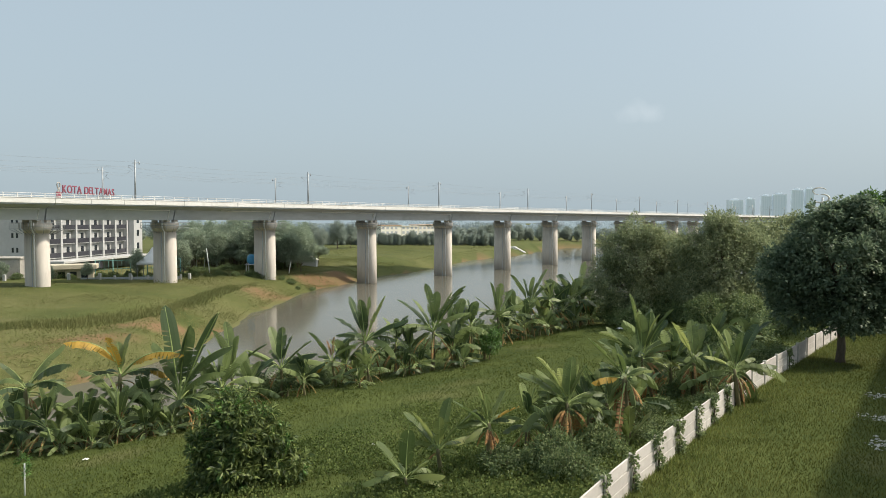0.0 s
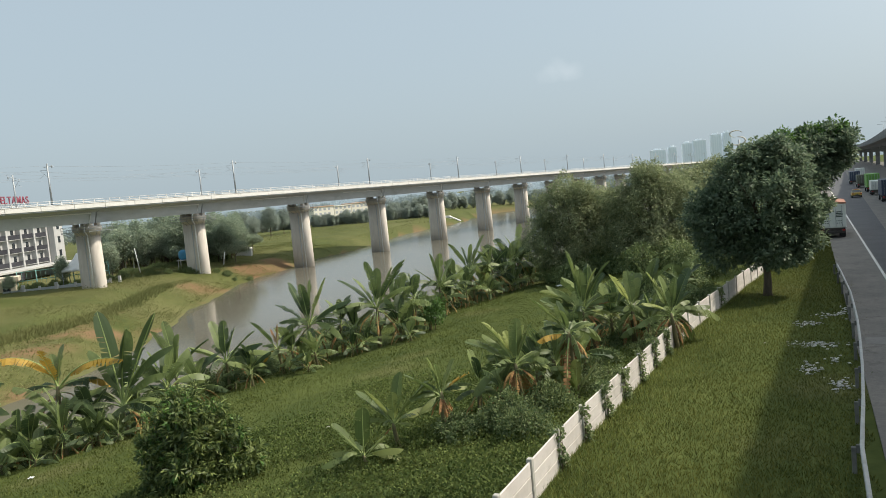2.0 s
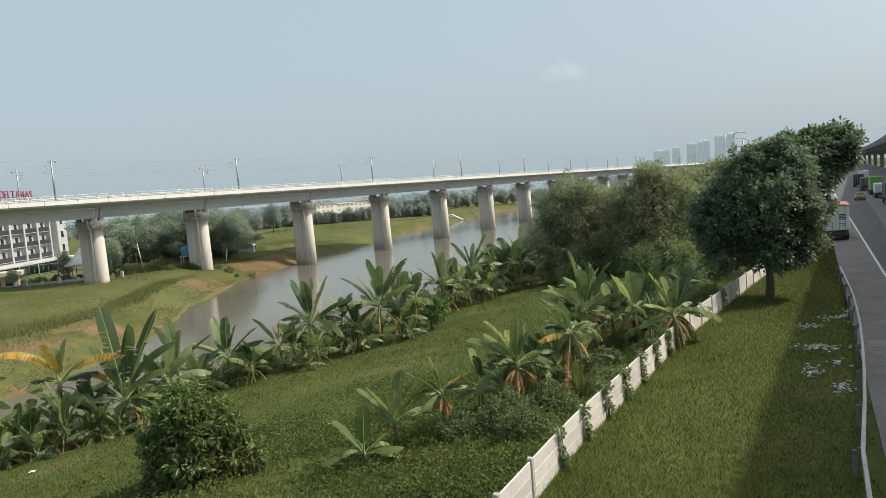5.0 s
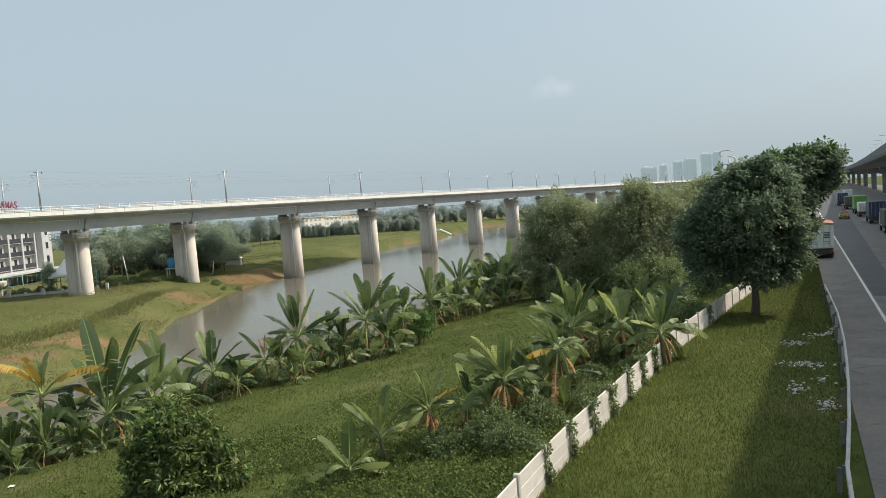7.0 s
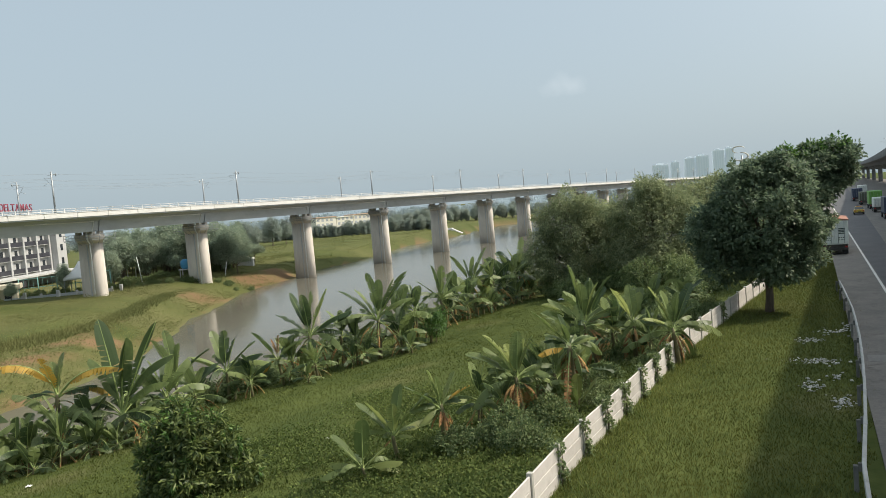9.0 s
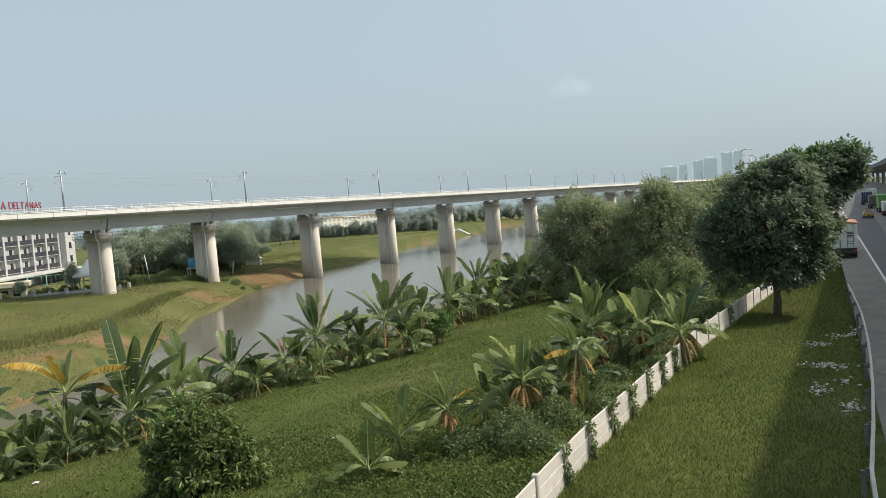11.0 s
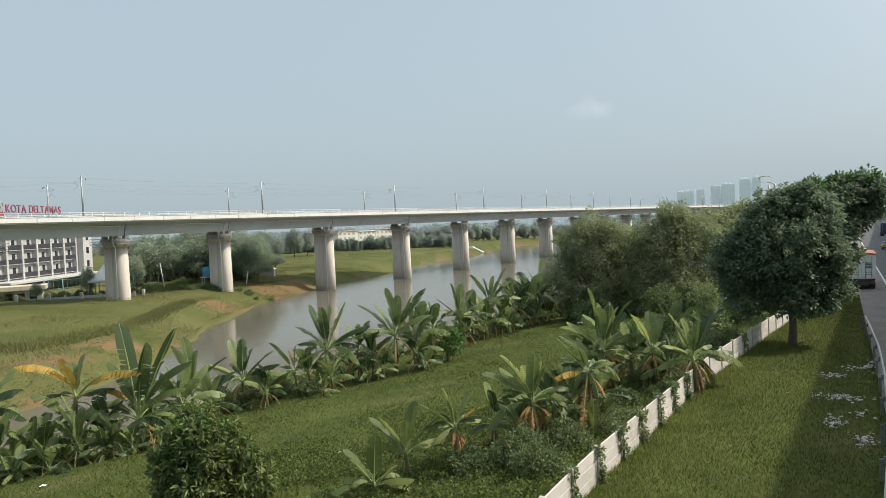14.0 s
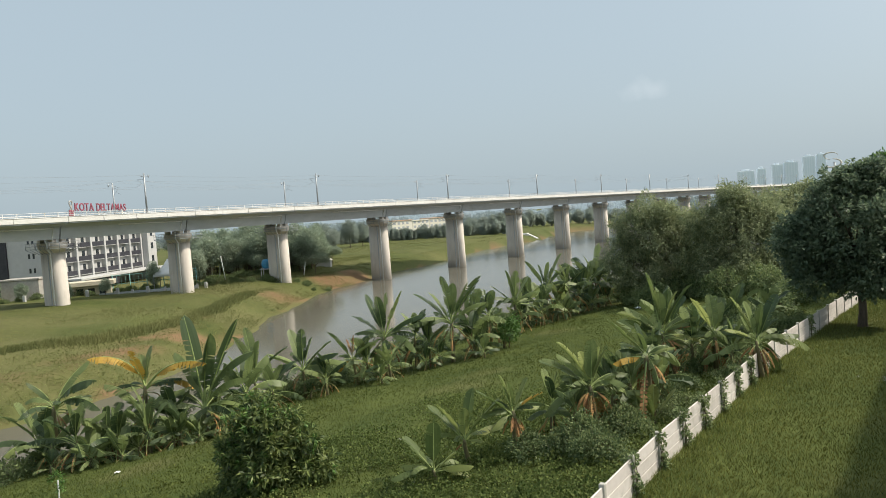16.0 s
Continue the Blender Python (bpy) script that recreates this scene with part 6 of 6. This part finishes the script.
    tagged(new("fence_weeds", fast_mesh("fence_weeds", v, f, M["weed_mat"])), "dense mat of broad-leaved weeds in the meadow", "weeds", kind="stuff")
    # low scrub over the far bank
    k = 9500
    us = 14 + 120 * rng.random(k)
    ns = np.interp(us, [15, 34, 43, 52, 61, 72, 82, 101, 125], [64, 63, 64.5, 68, 72, 79, 87, 98, 110]) + 1.0 + 28 * rng.random(k) ** 1.3
    some = waves(us * 0.5 + 2, ns * 0.6) + rng.normal(0, 0.3, k) > 0.1
    us, ns = us[some], ns[some]
    x, y = us * math.sin(a) - ns * math.cos(a), us * math.cos(a) + ns * math.sin(a)
    c = np.stack([x, y, land(x, y) + 0.12], 1)
    v, f = leaf_cloud(rng, c, np.tile([0, 0, 1.0], (len(c), 1)), 9, 0.5, 0.17, 0.11)
    tagged(new("bank_scrub", fast_mesh("bank_scrub", v, f, M["weeds"])), "low straw-green scrub on the far bank", "weeds", kind="stuff")
    # a line of taller weeds along the old bank
    us = 20 + 75 * rng.random(16000)
    ns = np.interp(us, [20, 42, 50, 65, 82, 101], [74, 71, 70, 75, 87, 98]) + 9.5 + rng.normal(0, 0.9, 16000)
    v, f = blades(9, us, ns, 0.6, 0.07, 0.45)
    tagged(new("weed_ridge", fast_mesh("weed_ridge", v, f, M["weeds"])), "ridge of tall weeds along the far bank", "grass", kind="stuff")


def build_vines():
    """Creepers over the fence at some posts."""
    rng = np.random.default_rng(12)
    for i, (u, s) in enumerate(((20.5, 0.7), (22.9, 0.45), (25.3, 1.2), (27.6, 1.2), (30.1, 0.5), (32.4, 1.0), (34.6, 1.1), (37.2, 0.8), (47.0, 0.8))):
        x = -float(fence_left(u))
        lobes = [(0, 0.0, 0.75, 0.2, 0.26 * s, 0.55), (0.05, 0.12, 0.3, 0.22, 0.22, 0.35), (0, -0.05, 1.2, 0.22, 0.35 * s, 0.16)]
        t = thing("creeper", ROAD @ pose(x, u, 6.42), "dark green creeper over a fence post", "creeper", "creepers on the fence")
        part("foliage", crown_mesh("foliage", 500 + i, lobes, int(70 * s) + 20, 9, 0.1, 0.11, 0.08, "leaf_shrub"), t)
        bm = bmesh.new()
        for k in range(3):
            add_tube(bm, [(0.1, 0.1 * k - 0.1, -0.05), (0.11, 0.08 * k, 0.6), (0.02, 0.15 * k - 0.1, 1.25)], 0.012, 4)
        part("vine_stem", finish("vine_stem", bm, M["bark"]), t)


def build_sapling():
    """A staked sapling in the meadow."""
    x, y = -18.9, 32.7
    t = thing("staked_sapling", pose(x, y, float(land(x, y))), "small sapling tied to a pale stake in the grass", "sapling")
    part("stake", finish("stake", add_tube(bmesh.new(), [(0, 0, -0.3), (0.03, 0, 1.5)], 0.035, 6), M["pipe"]), t)
    part("foliage", crown_mesh("foliage", 801, [(0, 0, 1.5, 0.25, 0.25, 0.35), (0.1, 0, 1.1, 0.2, 0.2, 0.2)], 26, 8, 0.12, 0.14, 0.06, "leaf_light"), t)


def build_scraps():
    """Crumpled white plastic lying in the meadow."""
    for i, (x, y, size) in enumerate(((-19.4, 39.4, 0.14), (20.0, 81.7, 0.5), (-3.4, 35.3, 0.08))):
        bm = bmesh.new()
        bmesh.ops.create_grid(bm, x_segments=5, y_segments=4, size=size)
        for v in bm.verts:
            v.co.z = 0.09 + size * 0.5 * noise.noise(v.co * (3 / size) + Vector((i * 7, 0, 0)))
        bmesh.ops.solidify(bm, geom=bm.faces[:], thickness=0.01)
        ob = tagged(new("plastic_scrap", finish("plastic_scrap", bm, M["pipe"])), "crumpled white plastic scrap lying in the grass", "litter", "litter in the meadow")
        ob.matrix_basis = pose(x, y, float(land(x, y)), 0, 0, 40 * i)


def build_litter():
    """Pale broken rubble in the shaded verge."""
    rng = np.random.default_rng(21)
    for x, u, wide, long, count in ((-0.45, 37.3, 0.75, 0.35, 130), (-0.42, 32.9, 0.3, 0.5, 44), (-0.5, 42.0, 0.5, 0.4, 50), (0.66, 30.7, 0.35, 0.6, 44), (0.45, 44.2, 0.4, 0.4, 26), (1.2, 45.2, 0.25, 1.4, 30), (0.65, 34.4, 0.25, 0.3, 16), (1.95, 38.0, 0.2, 0.4, 8)):
        vs, fs = [], []
        for k in range(count):
            c = np.array([x + rng.normal(0, wide * 0.75), u + rng.normal(0, long * 0.9), 6.47])
            s = rng.uniform(0.025, 0.08)
            q = np.array([(-1, -1, -0.3), (1, -1, -0.3), (1, 1, -0.3), (-1, 1, -0.3), (-0.7, -0.8, 0.25), (0.8, -0.6, 0.25), (0.6, 0.8, 0.3), (-0.8, 0.6, 0.2)]) * s * rng.uniform(0.6, 1.3, (8, 3))
            b = len(vs) * 8
            vs.append(q + c)
            fs += [(b, b + 1, b + 5, b + 4), (b + 1, b + 2, b + 6, b + 5), (b + 2, b + 3, b + 7, b + 6), (b + 3, b, b + 4, b + 7), (b + 4, b + 5, b + 6, b + 7), (b + 3, b + 2, b + 1, b)]
        ob = tagged(new("rubble_heap", fast_mesh("rubble_heap", np.concatenate(vs), np.array(fs), M["rubble"])), "scatter of pale broken rubble in the grass", "rubble", "rubble on the verge", kind="stuff")
        ob.matrix_basis = ROAD


# -- far trees --
def build_far_trees():
    shapes = [
        [(0, 0, 5.6, 2.6, 2.6, 2.6), (-1.8, 0.4, 4.6, 1.9, 1.9, 1.7), (1.8, 0, 4.8, 1.9, 1.9, 1.8), (0.2, 0, 7.6, 1.8, 1.8, 1.4)],
        [(0, 0, 5.0, 3.4, 3.2, 1.5), (-2.6, 0, 4.6, 2.0, 2.0, 1.1), (2.6, 0.4, 4.7, 2.2, 2.0, 1.1)],
        [(0, 0, 5.2, 1.5, 1.5, 3.6), (0.3, 0, 7.8, 1.0, 1.0, 1.8), (-0.4, 0, 3.2, 1.5, 1.5, 1.6)],
        [(0, 0, 4.6, 2.2, 2.2, 2.8), (1.5, 0, 6.4, 1.6, 1.6, 1.6), (-1.5, 0, 6.0, 1.6, 1.6, 1.9), (0, 0, 8.0, 1.3, 1.3, 1.2)]]
    protos = []
    # four shapes, twice over: the farther set carries a greyer, hazier leaf colour
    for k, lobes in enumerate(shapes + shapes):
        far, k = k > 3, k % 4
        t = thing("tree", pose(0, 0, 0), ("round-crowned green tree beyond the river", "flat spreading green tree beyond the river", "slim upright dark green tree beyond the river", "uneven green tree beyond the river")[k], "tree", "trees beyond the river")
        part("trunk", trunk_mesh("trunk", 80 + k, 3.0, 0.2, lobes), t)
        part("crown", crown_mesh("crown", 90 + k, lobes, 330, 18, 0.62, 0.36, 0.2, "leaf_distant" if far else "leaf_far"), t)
        protos.append(t)
    rng = random.Random(6)
    used = set()
    def plant(k, x, y, s, sz=1.0, sunk=0.1):
        m = pose(x, y, float(land(x, y)) - sunk, 0, 0, rng.uniform(0, 360)) @ Matrix.Diagonal((s, s, s * sz, 1))
        if k in used:
            copy_thing(protos[k], m)
        else:
            used.add(k)
            protos[k].matrix_basis = m
    # the wood behind the left piers
    for _ in range(104):
        q = rng.random() ** 1.25
        x = -66 + 30.5 * q
        y = 168 + 50 * rng.random() + 6 * q
        plant(rng.choice((0, 0, 3, 3, 1)), x * y / 190, y, rng.uniform(0.75, 1.25))
    for x, y, s in ((-34.0, 200, 0.8), (-38.5, 196, 0.95), (-46, 186, 0.9)):
        plant(1, x, y, s, 1.1)
    for x, y, s in ((-61, 146, 0.55), (-67, 138, 0.4), (-72, 134, 0.3), (-82, 136, 0.35), (-86, 134, 0.4), (-56, 158, 0.7), (-88, 137, 0.45)):
        plant(rng.choice((0, 3)), x, y, s)
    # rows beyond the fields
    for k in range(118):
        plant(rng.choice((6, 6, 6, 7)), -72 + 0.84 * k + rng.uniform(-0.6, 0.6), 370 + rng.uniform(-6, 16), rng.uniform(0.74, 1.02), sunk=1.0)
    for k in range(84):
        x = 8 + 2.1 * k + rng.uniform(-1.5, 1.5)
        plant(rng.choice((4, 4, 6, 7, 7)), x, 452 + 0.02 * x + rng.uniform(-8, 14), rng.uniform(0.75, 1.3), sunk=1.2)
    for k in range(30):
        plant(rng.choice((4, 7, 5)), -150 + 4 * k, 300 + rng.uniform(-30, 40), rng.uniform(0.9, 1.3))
    for k, t in enumerate(protos):
        if k not in used:
            for o in (*t.children_recursive, t):
                bpy.data.objects.remove(o)
    # distant woods along the skyline, their haze put in as colour and glow
    g = np.random.default_rng(17)
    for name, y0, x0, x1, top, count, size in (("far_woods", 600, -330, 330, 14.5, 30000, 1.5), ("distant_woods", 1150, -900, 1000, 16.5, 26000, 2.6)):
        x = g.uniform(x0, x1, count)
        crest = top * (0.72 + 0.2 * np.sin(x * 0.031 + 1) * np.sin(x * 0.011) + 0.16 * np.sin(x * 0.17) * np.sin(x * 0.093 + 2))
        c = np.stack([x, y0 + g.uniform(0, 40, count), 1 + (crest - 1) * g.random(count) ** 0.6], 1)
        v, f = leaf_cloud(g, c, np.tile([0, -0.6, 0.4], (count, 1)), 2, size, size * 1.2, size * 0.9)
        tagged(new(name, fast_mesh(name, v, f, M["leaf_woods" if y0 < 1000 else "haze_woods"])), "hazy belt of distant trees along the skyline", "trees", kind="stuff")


build_near_trees()
build_bananas()
build_shrubs()
build_far_trees()
build_vines()
build_litter()
build_scraps()
build_sapling()
build_grass()
